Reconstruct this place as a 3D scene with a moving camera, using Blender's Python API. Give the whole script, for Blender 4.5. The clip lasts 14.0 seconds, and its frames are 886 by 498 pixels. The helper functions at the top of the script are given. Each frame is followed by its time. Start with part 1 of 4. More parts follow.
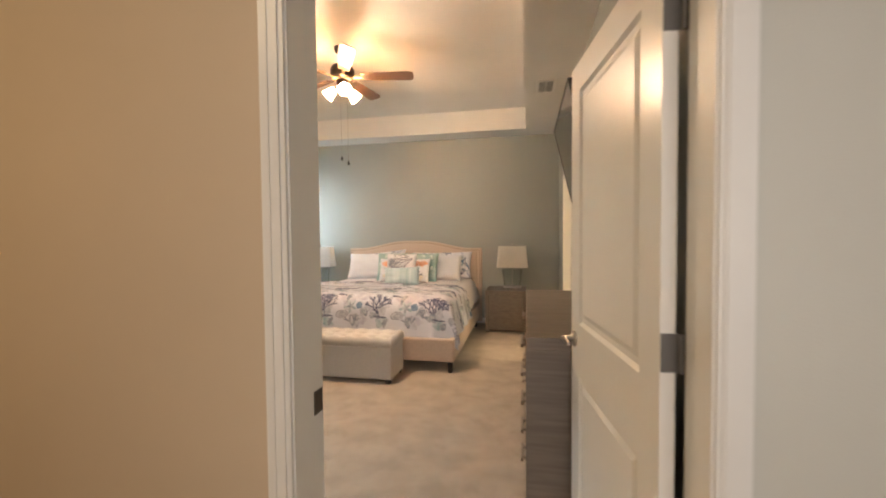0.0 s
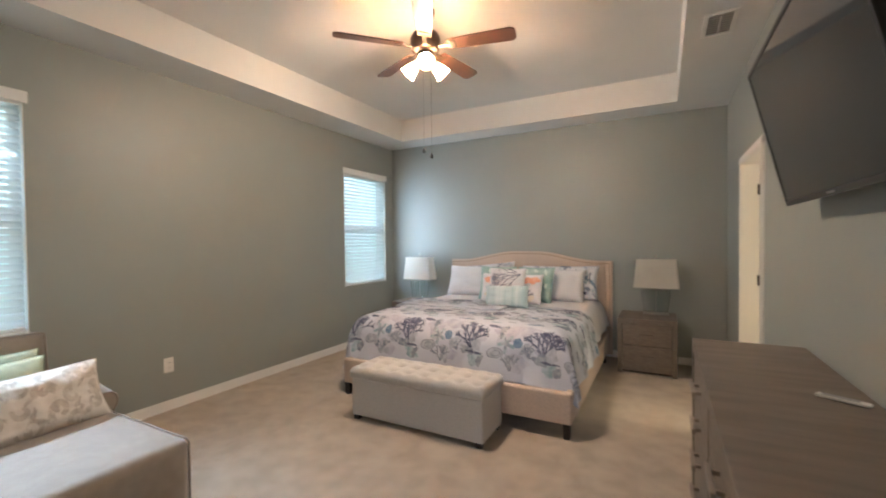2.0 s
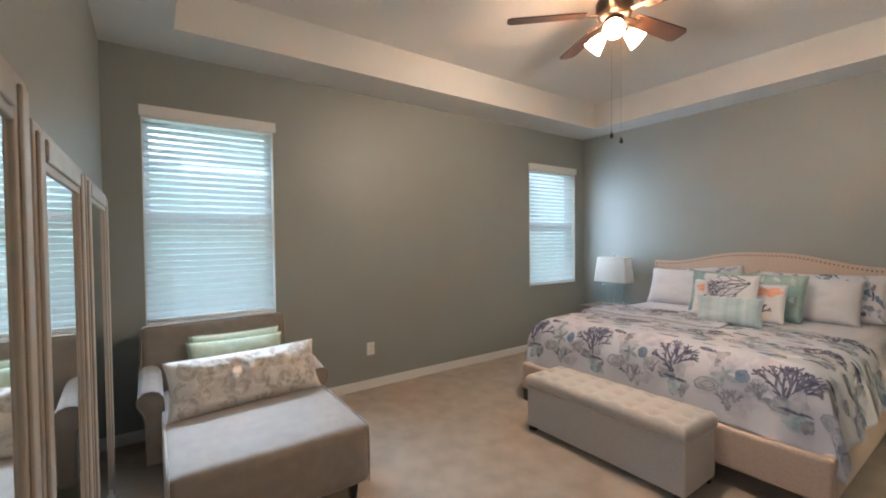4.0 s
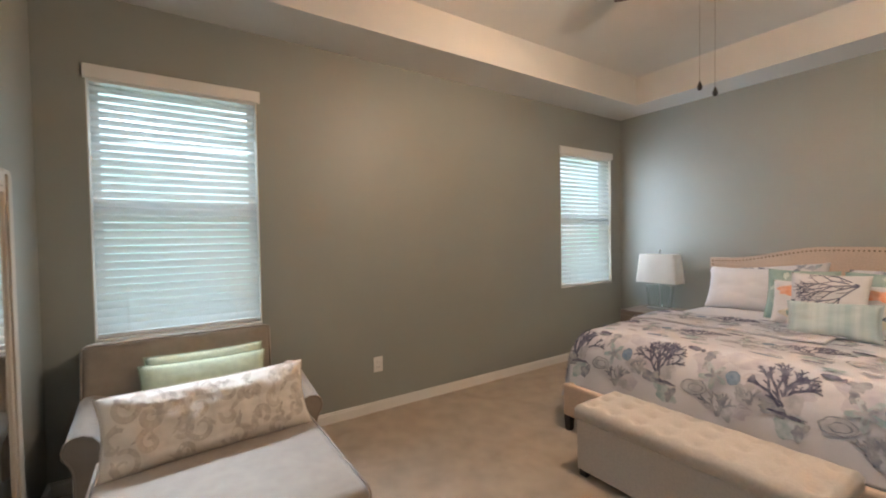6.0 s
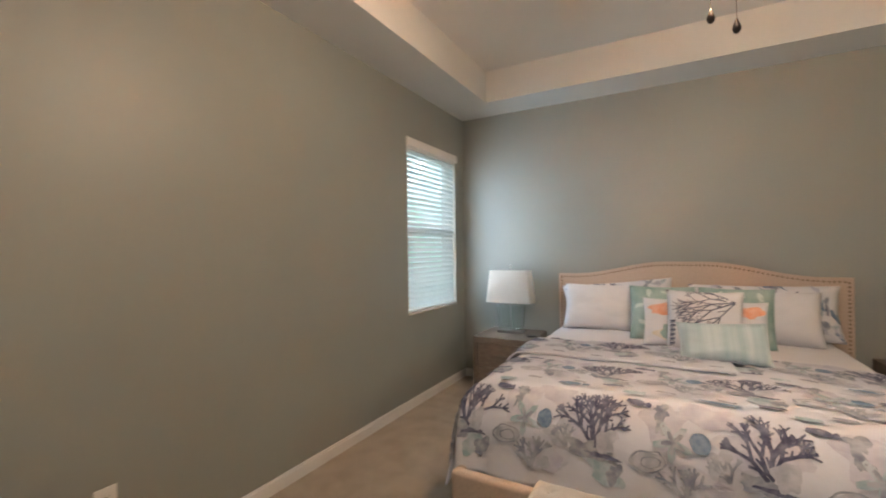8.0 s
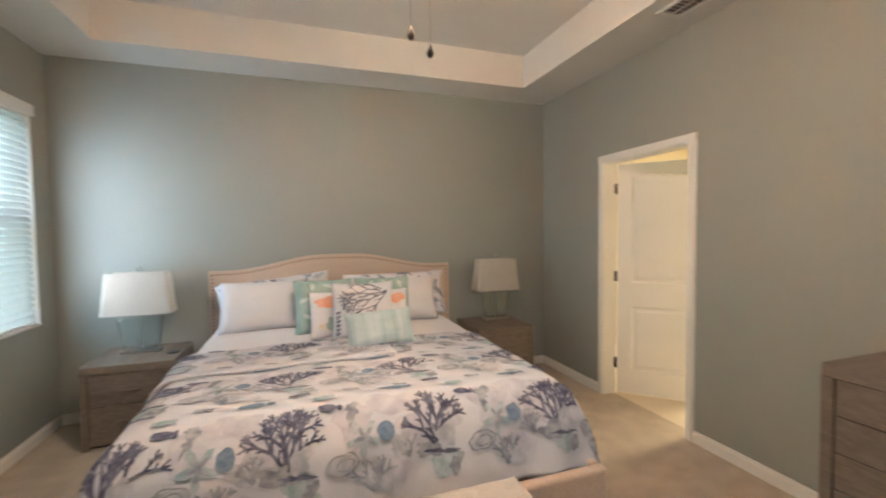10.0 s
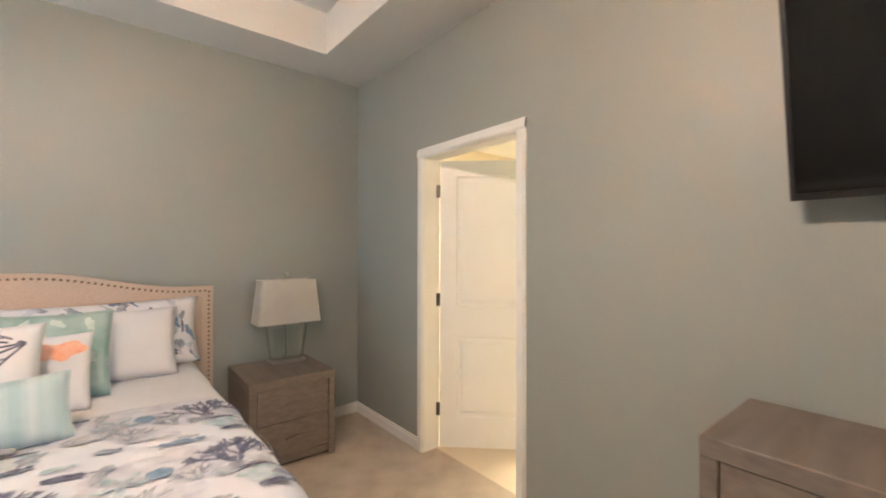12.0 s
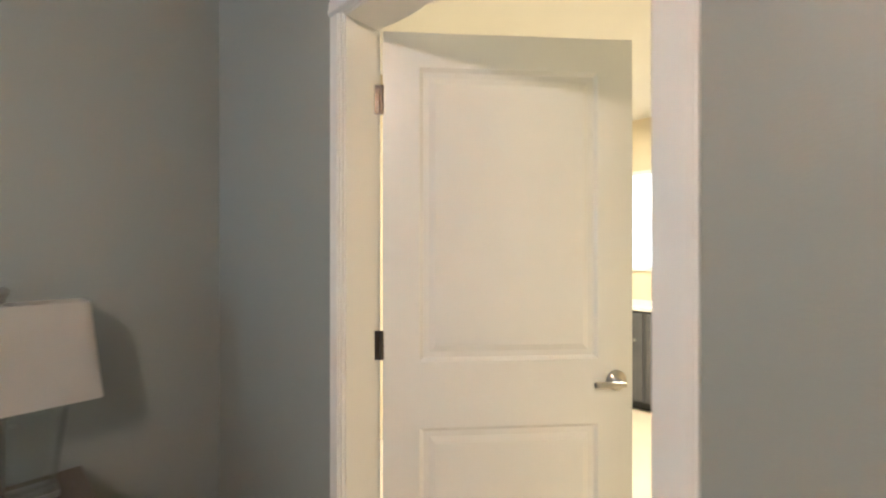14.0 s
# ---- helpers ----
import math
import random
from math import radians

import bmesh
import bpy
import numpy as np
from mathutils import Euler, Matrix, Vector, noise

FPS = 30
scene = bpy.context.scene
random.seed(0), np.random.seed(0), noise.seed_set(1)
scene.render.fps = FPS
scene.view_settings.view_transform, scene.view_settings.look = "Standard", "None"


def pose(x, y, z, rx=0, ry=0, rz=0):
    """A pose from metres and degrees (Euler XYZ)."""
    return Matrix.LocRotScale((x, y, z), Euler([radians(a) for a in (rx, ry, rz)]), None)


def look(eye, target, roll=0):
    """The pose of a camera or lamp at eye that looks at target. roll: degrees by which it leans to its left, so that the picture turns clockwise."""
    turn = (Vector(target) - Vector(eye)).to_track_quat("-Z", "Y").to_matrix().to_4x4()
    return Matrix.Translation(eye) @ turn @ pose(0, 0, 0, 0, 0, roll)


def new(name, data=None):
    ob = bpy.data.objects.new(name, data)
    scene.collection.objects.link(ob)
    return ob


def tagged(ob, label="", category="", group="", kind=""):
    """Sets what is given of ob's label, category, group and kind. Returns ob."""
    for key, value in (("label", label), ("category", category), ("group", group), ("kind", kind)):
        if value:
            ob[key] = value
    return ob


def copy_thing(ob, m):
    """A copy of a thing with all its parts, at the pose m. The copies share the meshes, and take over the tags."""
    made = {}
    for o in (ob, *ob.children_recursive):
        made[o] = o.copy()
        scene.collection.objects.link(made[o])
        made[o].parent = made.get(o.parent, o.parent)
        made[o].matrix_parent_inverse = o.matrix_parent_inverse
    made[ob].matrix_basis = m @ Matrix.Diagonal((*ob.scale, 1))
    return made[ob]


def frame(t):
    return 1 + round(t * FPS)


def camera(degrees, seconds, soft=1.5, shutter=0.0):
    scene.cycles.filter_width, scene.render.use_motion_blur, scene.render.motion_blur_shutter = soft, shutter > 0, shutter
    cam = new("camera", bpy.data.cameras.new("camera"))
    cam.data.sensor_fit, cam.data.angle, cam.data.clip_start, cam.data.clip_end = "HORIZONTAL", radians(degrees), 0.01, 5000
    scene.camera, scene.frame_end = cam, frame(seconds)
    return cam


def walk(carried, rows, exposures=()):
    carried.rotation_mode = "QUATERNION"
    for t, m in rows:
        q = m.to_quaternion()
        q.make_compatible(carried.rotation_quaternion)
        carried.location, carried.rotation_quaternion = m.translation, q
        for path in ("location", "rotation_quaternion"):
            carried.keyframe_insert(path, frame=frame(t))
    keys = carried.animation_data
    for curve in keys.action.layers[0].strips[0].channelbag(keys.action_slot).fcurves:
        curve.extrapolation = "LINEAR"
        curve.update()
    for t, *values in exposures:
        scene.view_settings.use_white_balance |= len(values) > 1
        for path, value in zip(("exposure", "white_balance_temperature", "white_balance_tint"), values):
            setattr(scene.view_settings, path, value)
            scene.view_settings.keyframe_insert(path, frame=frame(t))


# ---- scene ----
import itertools

cam = camera(93.8, 14.0, 1.9, 0.4)
PATH = [
    (0, (-0.46, -6.354, 1.359), (-0.858, -4.395, 1.292), -0.5),
    (0.5, (-0.519, -6.019, 1.372), (-1.005, -4.08, 1.31), -0.5),
    (1, (-0.519, -5.732, 1.384), (-1.124, -3.827, 1.327), -0.4),
    (1.5, (-0.533, -5.490, 1.386), (-1.296, -3.642, 1.338), -0.5),
    (2, (-0.596, -5.351, 1.416), (-1.537, -3.587, 1.378), -0.6),
    (2.5, (-0.62, -5.232, 1.443), (-1.756, -3.586, 1.414), -0.5),
    (3, (-0.626, -5.121, 1.438), (-1.954, -3.625, 1.419), -0.5),
    (3.5, (-0.637, -5.099, 1.456), (-2.129, -3.767, 1.424), -0.4),
    (4, (-0.628, -5.085, 1.441), (-2.262, -3.933, 1.394), -0.6),
    (6.5, (-1.508, -4.618, 1.383), (-3.174, -3.511, 1.332), -1.0),
    (7, (-1.815, -4.458, 1.364), (-3.335, -3.159, 1.345), -0.6),
    (9.5, (-2.544, -3.936, 1.467), (-2.349, -1.946, 1.418), -1.1),
    (10, (-2.521, -3.968, 1.465), (-1.877, -2.077, 1.383), -0.7),
    (10.5, (-2.441, -3.947, 1.459), (-1.441, -2.218, 1.352), -0.1),
    (11, (-2.273, -3.827, 1.434), (-1.018, -2.273, 1.329), 0.2),
    (11.5, (-2.009, -3.62, 1.418), (-0.731, -2.084, 1.337), 1.1),
    (12, (-1.732, -3.284, 1.404), (-0.462, -1.739, 1.411), 0.1),
    (12.5, (-1.446, -2.968, 1.391), (-0.179, -1.42, 1.383), 0.3),
    (13, (-1.185, -2.663, 1.353), (0.072, -1.108, 1.328), 1.6),
    (13.5, (-0.914, -2.333, 1.402), (0.416, -0.839, 1.37), 0.3),
    (14, (-0.716, -2.001, 1.357), (0.771, -0.664, 1.357), 0.0),
]
EXPOSURES = [(0.0, 0.42, 6700, 15), (0.6, 0.35, 6600, 15), (1.0, 0.25, 5950, 13), (2.0, 0.17, 5600, 12), (4.0, -0.06, 5550, 13), (6.5, -0.10, 6250, 17), (7.0, -0.16, 6250, 17), (9.5, 0.12, 5900, 12), (10.5, 0.33, 6150, 14),
             (11.0, 0.55, 6050, 12), (12.5, 0.62, 5500, 13), (13.0, 0.48, 5450, 13), (14.0, 0.32, 5300, 12)]
walk(cam, [(t, look(eye, target, roll)) for t, eye, target, roll in PATH], EXPOSURES)
# ==BODY==

# ---- plan (metres): the TV wall is x = 0, the bed wall y = 0 ----
WX, EY, H, TRAY = -4.33, -5.35, 2.833, 3.13
TX0, TX1, TY0, TY1 = -3.87, -0.475, -4.93, -0.41
WT = 0.12
BACKDROP = 3.0

# ---- world and light ----
world = bpy.data.worlds.new("world")
scene.world = world
world.use_nodes = True
wn, wl = world.node_tree.nodes, world.node_tree.links
sky = wn.new("ShaderNodeTexSky")
sky.sky_type, sky.sun_disc = "NISHITA", False
sky.sun_elevation, sky.sun_rotation = radians(50), radians(60)
wn["Background"].inputs[1].default_value = 0.12
wl.new(sky.outputs[0], wn["Background"].inputs[0])
sun = new("sun", bpy.data.lights.new("sun", "SUN"))
sun.data.energy, sun.data.angle, sun.data.color = 1.0, radians(10), (1, 0.95, 0.88)
sun.rotation_euler = (radians(40), 0, radians(-60))


def lamp(name, kind, at, power, colour, size=0.05, aim=None, size_y=None):
    ob = new(name, bpy.data.lights.new(name, kind))
    ob.data.energy, ob.data.color = power, colour
    if kind == "AREA":
        ob.data.size = size
        if size_y:
            ob.data.shape, ob.data.size_y = "RECTANGLE", size_y
    else:
        ob.data.shadow_soft_size = size
    ob.matrix_world = look(at, aim) if aim else pose(*at)
    return ob


WARM = (1.0, 0.78, 0.55)
FAN = (-2.16, -2.67)
for k in range(3):
    a = radians(61 + 120 * k)
    lamp("fan_bulb_light", "POINT", (FAN[0] + 0.135 * math.cos(a), FAN[1] + 0.135 * math.sin(a), 2.713), 74, WARM, 0.04)
lamp("bathroom_light", "AREA", (1.9, -1.6, 2.55), 110, (1.0, 0.82, 0.50), 0.9, (1.9, -1.6, 0))
# added warm lamp without a fixture, brightens the left of the hall
lamp("hall_warm_fill", "AREA", (-1.9, -6.9, 2.68), 15, (1.0, 0.76, 0.44), 0.6, (-1.9, -6.9, 0))
hall_day = lamp("hall_daylight", "AREA", (0.2, -8.4, 1.6), 6, (1.0, 0.97, 0.93), 1.2, (-0.1, -5.2, 1.3), 1.6)
hall_day.data.spread = radians(68)
# the sky's light that the slats throw down and sideways into the room
for at, aim, power, size, tall, spread in (((WX + 0.01, -4.675, 2.05), (WX + 1.4, -4.64, 0.43), 11, 0.84, 0.10, 66),
                                           ((WX + 0.03, -0.70, 1.60), (-3.25, 0.0, 1.60), 7.5, 0.10, 1.35, 115)):
    daylight = lamp("window_daylight", "AREA", at, power, (0.76, 0.91, 1.0), size, aim, tall)
    daylight.data.spread = radians(spread)


# ---- materials ----
def mat(name, colour, rough=0.7, vary=0.08, scale=6.0, bump=0.0, bump_scale=60.0, metal=0.0, colour2=None, sheen=0.0, stretch=(1, 1, 1), spec=0.5, detail=4.0):
    m = bpy.data.materials.new(name)
    m.use_nodes = True
    n, l = m.node_tree.nodes, m.node_tree.links
    b = n["Principled BSDF"]
    b.inputs["Roughness"].default_value, b.inputs["Metallic"].default_value = rough, metal
    b.inputs["Specular IOR Level"].default_value = spec
    if sheen:
        b.inputs["Sheen Weight"].default_value = sheen
    co = n.new("ShaderNodeTexCoord")
    mp = n.new("ShaderNodeMapping")
    mp.inputs["Scale"].default_value = stretch
    l.new(co.outputs["Object"], mp.inputs["Vector"])
    tex = n.new("ShaderNodeTexNoise")
    tex.inputs["Scale"].default_value, tex.inputs["Detail"].default_value = scale, detail
    l.new(mp.outputs[0], tex.inputs["Vector"])
    ramp = n.new("ShaderNodeValToRGB")
    c2 = colour2 or tuple(c * (1 - vary) for c in colour)
    c1 = colour if colour2 else tuple(min(1, c * (1 + vary)) for c in colour)
    ramp.color_ramp.elements[0].position, ramp.color_ramp.elements[1].position = 0.35, 0.65
    ramp.color_ramp.elements[0].color, ramp.color_ramp.elements[1].color = (*c2, 1), (*c1, 1)
    l.new(tex.outputs["Fac"], ramp.inputs[0])
    l.new(ramp.outputs[0], b.inputs["Base Color"])
    if bump:
        t2 = n.new("ShaderNodeTexNoise")
        t2.inputs["Scale"].default_value, t2.inputs["Detail"].default_value = bump_scale, 3
        l.new(mp.outputs[0], t2.inputs["Vector"])
        bp = n.new("ShaderNodeBump")
        bp.inputs["Strength"].default_value, bp.inputs["Distance"].default_value = bump, 0.004
        l.new(t2.outputs["Fac"], bp.inputs["Height"])
        l.new(bp.outputs[0], b.inputs["Normal"])
    return m


def glass(name, colour=(1, 1, 1), rough=0.0, ior=1.45):
    m = bpy.data.materials.new(name)
    m.use_nodes = True
    b = m.node_tree.nodes["Principled BSDF"]
    b.inputs["Base Color"].default_value = (*colour, 1)
    b.inputs["Roughness"].default_value, b.inputs["IOR"].default_value = rough, ior
    b.inputs["Transmission Weight"].default_value = 1
    return m


def clear_shell(name, tint):
    """Thin blown glass: clear, with gloss that grows towards its rims."""
    m = bpy.data.materials.new(name)
    m.use_nodes = True
    n, l = m.node_tree.nodes, m.node_tree.links
    clear, gloss, rim, mix = n.new("ShaderNodeBsdfTransparent"), n.new("ShaderNodeBsdfGlossy"), n.new("ShaderNodeLayerWeight"), n.new("ShaderNodeMixShader")
    clear.inputs[0].default_value = (*tint, 1)
    gloss.inputs["Roughness"].default_value = 0.03
    rim.inputs[0].default_value = 0.25
    half = n.new("ShaderNodeMath")
    half.operation, half.inputs[1].default_value = "MULTIPLY", 0.75
    l.new(rim.outputs["Facing"], half.inputs[0])
    l.new(half.outputs[0], mix.inputs[0])
    l.new(clear.outputs[0], mix.inputs[1])
    l.new(gloss.outputs[0], mix.inputs[2])
    l.new(mix.outputs[0], n["Material Output"].inputs[0])
    return m


def glow(name, colour, strength, base=(0.9, 0.88, 0.85)):
    m = mat(name, base, 0.4, 0.02)
    b = m.node_tree.nodes["Principled BSDF"]
    b.inputs["Emission Color"].default_value, b.inputs["Emission Strength"].default_value = (*colour, 1), strength
    return m


def translucent(name, colour, amount, rough=0.6):
    m = mat(name, colour, rough, 0.03)
    n, l = m.node_tree.nodes, m.node_tree.links
    t = n.new("ShaderNodeBsdfTranslucent")
    t.inputs[0].default_value = (*colour, 1)
    mix = n.new("ShaderNodeMixShader")
    mix.inputs[0].default_value = amount
    l.new(n["Principled BSDF"].outputs[0], mix.inputs[1])
    l.new(t.outputs[0], mix.inputs[2])
    l.new(mix.outputs[0], n["Material Output"].inputs[0])
    return m


WALL = mat("grey_green_wall_paint", (0.302, 0.320, 0.296), 0.46, 0.025, 1.3, 0.12, 170)
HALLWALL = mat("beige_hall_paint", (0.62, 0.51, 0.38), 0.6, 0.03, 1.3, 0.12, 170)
CEIL = mat("white_ceiling_paint", (0.74, 0.73, 0.70), 0.85, 0.02, 2, 0.25, 120)
TRIM = mat("white_trim_paint", (0.80, 0.79, 0.76), 0.35, 0.02, 3, 0.04, 60)
DOORP = mat("white_door_paint", (0.80, 0.78, 0.74), 0.3, 0.02, 3, 0.06, 50)
CARPET = mat("beige_carpet", (0.49, 0.405, 0.31), 0.95, 0.0, 6.0, 1.0, 380, colour2=(0.38, 0.305, 0.225), sheen=0.3, detail=7.0)
LINEN = mat("beige_linen", (0.56, 0.44, 0.35), 0.85, 0.06, 90, 0.25, 500, sheen=0.2)
BENCHF = mat("light_grey_fabric", (0.53, 0.50, 0.47), 0.85, 0.05, 90, 0.25, 500, sheen=0.2)
SOFAF = mat("taupe_woven_fabric", (0.27, 0.22, 0.175), 0.75, 0.08, 14, 0.2, 400, sheen=0.6)
GREYWOOD = mat("grey_brown_wood", (0.190, 0.157, 0.130), 0.5, 0.0, 3.2, 0.1, 40, colour2=(0.145, 0.118, 0.097), stretch=(6, 1, 18), detail=7)
DARKLEG = mat("dark_wood_leg", (0.018, 0.013, 0.011), 0.4, 0.1)
BRONZE = mat("oil_rubbed_bronze", (0.10, 0.085, 0.07), 0.4, 0.1, metal=0.8)
NICKEL = mat("brushed_nickel", (0.45, 0.43, 0.41), 0.28, 0.05, metal=1.0)
HINGE = mat("satin_grey_metal", (0.17, 0.165, 0.16), 0.42, 0.08, metal=0.6)
NAIL = mat("antique_brass_nail", (0.22, 0.165, 0.115), 0.35, 0.1, metal=0.8)
BLADE = mat("dark_walnut_blade", (0.10, 0.055, 0.04), 0.45, 0.0, 4, colour2=(0.06, 0.035, 0.026), stretch=(1, 1, 1))
FANMETAL = mat("dark_bronze_fan", (0.05, 0.042, 0.038), 0.35, 0.1, metal=0.7)
SHEET = mat("white_cotton", (0.69, 0.685, 0.72), 0.85, 0.03, 4, 0.12, 30)
QUILT = mat("white_quilt_cotton", (0.605, 0.62, 0.69), 0.85, 0.03, 5, 0.35, 28)
BLACK = mat("black_plastic", (0.012, 0.012, 0.013), 0.35, 0.1)
SCREEN = mat("black_screen", (0.005, 0.005, 0.006), 0.06, 0.0)
MIRROR = mat("mirror_silver", (0.86, 0.88, 0.87), 0.02, 0.0, metal=1.0)
MFRAME = mat("champagne_frame", (0.50, 0.445, 0.37), 0.38, 0.06, 8, metal=0.25)
MBACK = mat("dark_mirror_edge", (0.03, 0.022, 0.018), 0.6, 0.1)
SHADE = translucent("white_linen_shade", (0.84, 0.81, 0.76), 0.25)
SLAT = translucent("white_blind_slat", (0.78, 0.80, 0.80), 0.05, 0.7)
LAMPGLASS = clear_shell("clear_lamp_glass", (0.972, 0.988, 0.982))
PANE = glass("window_pane", (0.96, 0.98, 0.98), ior=1.05)
PLASTIC = mat("white_plastic", (0.78, 0.77, 0.74), 0.35, 0.02)
BULB = translucent("lit_frosted_glass", (1.0, 0.70, 0.42), 0.30)
bulb_shader = BULB.node_tree.nodes["Principled BSDF"]
bulb_shader.inputs["Emission Color"].default_value, bulb_shader.inputs["Emission Strength"].default_value = (1.0, 0.58, 0.27, 1), 104.0
TILE = mat("cream_floor_tile", (0.66, 0.57, 0.44), 0.4, 0.04, 3)
BATHWALL = mat("pale_yellow_bath_paint", (0.70, 0.62, 0.46), 0.6, 0.02, 2)


# ---- mesh helpers ----
def box(bm, x0, x1, y0, y1, z0, z1):
    vs = [bm.verts.new(p) for p in ((x0, y0, z0), (x1, y0, z0), (x1, y1, z0), (x0, y1, z0), (x0, y0, z1), (x1, y0, z1), (x1, y1, z1), (x0, y1, z1))]
    for f in ((3, 2, 1, 0), (4, 5, 6, 7), (0, 1, 5, 4), (1, 2, 6, 5), (2, 3, 7, 6), (3, 0, 4, 7)):
        bm.faces.new([vs[i] for i in f])
    return bm


def cuboid(x0, x1, y0, y1, z0, z1, bevel=0.0, seg=2):
    bm = box(bmesh.new(), min(x0, x1), max(x0, x1), min(y0, y1), max(y0, y1), min(z0, z1), max(z0, z1))
    if bevel:
        bmesh.ops.bevel(bm, geom=bm.edges[:], offset=bevel, segments=seg, profile=0.5, affect="EDGES")
    return bm


def lathe(rings, seg=20, cap=True):
    """rings: (radius, z) from the bottom to the top."""
    bm = bmesh.new()
    loops = [[bm.verts.new((r * math.cos(2 * math.pi * k / seg), r * math.sin(2 * math.pi * k / seg), z)) for k in range(seg)] for r, z in rings]
    for a, b in zip(loops, loops[1:]):
        for k in range(seg):
            bm.faces.new((a[k], a[(k + 1) % seg], b[(k + 1) % seg], b[k]))
    if cap:
        bm.faces.new(loops[0][::-1])
        bm.faces.new(loops[-1])
    return bm


def moved(bm, m):
    bmesh.ops.transform(bm, matrix=m, verts=bm.verts)
    return bm


def joined(*bms):
    out = bmesh.new()
    for b in bms:
        tmp = bpy.data.meshes.new("tmp")
        b.to_mesh(tmp)
        out.from_mesh(tmp)
        bpy.data.meshes.remove(tmp)
        b.free()
    return out


def mesh_object(name, bm, material, smooth=False, recalc=True):
    if recalc:
        bmesh.ops.recalc_face_normals(bm, faces=bm.faces[:])
    me = bpy.data.meshes.new(name)
    bm.to_mesh(me)
    bm.free()
    me.materials.append(material)
    if smooth:
        me.polygons.foreach_set("use_smooth", [True] * len(me.polygons))
    return new(name, me)


def part(name, bm, material, parent, label="", smooth=False, recalc=True):
    ob = mesh_object(name, bm, material, smooth, recalc)
    ob.parent = parent
    if label:
        ob["label"] = label
    return ob


def thing(name, m, label, category, group=""):
    ob = new(name)
    ob.empty_display_size = 0.1
    ob.matrix_world = m
    return tagged(ob, label, category, group)


def structure(name, bm, material, label, category, smooth=False):
    return tagged(mesh_object(name, bm, material, smooth), label, category, kind="structure")


# ---- the room's shell ----
W1 = (-5.125, -4.222, 0.835, 2.39)
W2 = (-1.12, -0.20, 0.825, 2.36)
BD = (-1.806, -0.975, 2.045)
ED = (-0.995, -0.114, 2.045)

bm = bmesh.new()
XO = WX - 0.16
cuts = [EY - WT, W1[0], W1[1], W2[0], W2[1], WT]
for a, b in ((0, 1), (2, 3), (4, 5)):
    box(bm, XO, WX, cuts[a], cuts[b], 0, 3.3)
for w in (W1, W2):
    box(bm, XO, WX, w[0], w[1], 0, w[2])
    box(bm, XO, WX, w[0], w[1], w[3], 3.3)
structure("wall_west", bm, WALL, "grey-green painted wall with two windows", "wall")
structure("wall_north", cuboid(WX, 0, 0, WT, 0, 3.3), WALL, "grey-green painted wall behind the bed", "wall")
bm = bmesh.new()
box(bm, 0, WT, EY - WT, BD[0] - 0.018, 0, 3.3)
box(bm, 0, WT, BD[1] + 0.018, WT, 0, 3.3)
box(bm, 0, WT, BD[0] - 0.018, BD[1] + 0.018, BD[2] + 0.018, 3.3)
structure("wall_east", bm, WALL, "grey-green painted wall with the bathroom doorway", "wall")
bm = bmesh.new()
box(bm, WX, ED[0] - 0.018, EY - WT + 0.004, EY, 0, 3.3)
box(bm, ED[1] + 0.018, 0, EY - WT + 0.004, EY, 0, 3.3)
box(bm, ED[0] - 0.018, ED[1] + 0.018, EY - WT + 0.004, EY, ED[2] + 0.018, 3.3)
structure("wall_south", bm, WALL, "grey-green painted wall with the entry doorway", "wall")
bm = bmesh.new()
YH = EY - WT
box(bm, -3.2, ED[0] - 0.018, YH - 0.012, YH, 0, 2.75)
box(bm, ED[0] - 0.018, ED[1] + 0.018, YH - 0.012, YH, ED[2] + 0.018, 2.75)
box(bm, -3.3, -3.2, -8.6, YH, 0, 2.75)
box(bm, -3.3, 0.7, -8.7, -8.6, 0, 2.75)
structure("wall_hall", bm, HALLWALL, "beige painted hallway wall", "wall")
# right of the doorway: cooler daylight painted into the wall as a paler grey
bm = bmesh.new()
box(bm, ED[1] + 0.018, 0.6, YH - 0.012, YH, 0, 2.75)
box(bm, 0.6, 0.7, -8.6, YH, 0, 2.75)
structure("wall_hall_east", bm, mat("daylit_hall_paint", (0.60, 0.60, 0.55), 0.6, 0.03, 1.3, 0.12, 170), "hallway wall with cool daylight put into its pale grey colour", "wall")
structure("ceiling_hall", cuboid(-3.3, 0.7, -8.7, YH, 2.75, 2.85), CEIL, "white hallway ceiling", "ceiling")

bm = bmesh.new()
for x0, x1, y0, y1 in ((WX - 0.03, TX0, EY - 0.03, 0.03), (TX1, 0.03, EY - 0.03, 0.03), (TX0, TX1, EY - 0.03, TY0), (TX0, TX1, TY1, 0.03)):
    box(bm, x0, x1, y0, y1, H, TRAY + 0.1)
box(bm, TX0, TX1, TY0, TY1, TRAY, TRAY + 0.1)
structure("ceiling", bm, CEIL, "white tray ceiling with a raised centre", "ceiling")
structure("floor", cuboid(-4.6, 0.11, -8.7, 0.2, -0.1, 0), CARPET, "beige cut-pile bedroom carpet", "floor")

# bathroom behind the east wall
structure("floor_bathroom", cuboid(0.11, 3.6, -3.6, 0.4, -0.1, -0.003), TILE, "cream tiled bathroom floor", "floor")
bm = bmesh.new()
box(bm, 3.5, 3.6, -3.6, 0.4, 0, 2.7)
box(bm, WT, 3.5, 0.3, 0.4, 0, 2.7)
box(bm, WT, 3.5, -3.6, -3.5, 0, 2.7)
structure("wall_bathroom", bm, BATHWALL, "pale yellow bathroom wall", "wall")
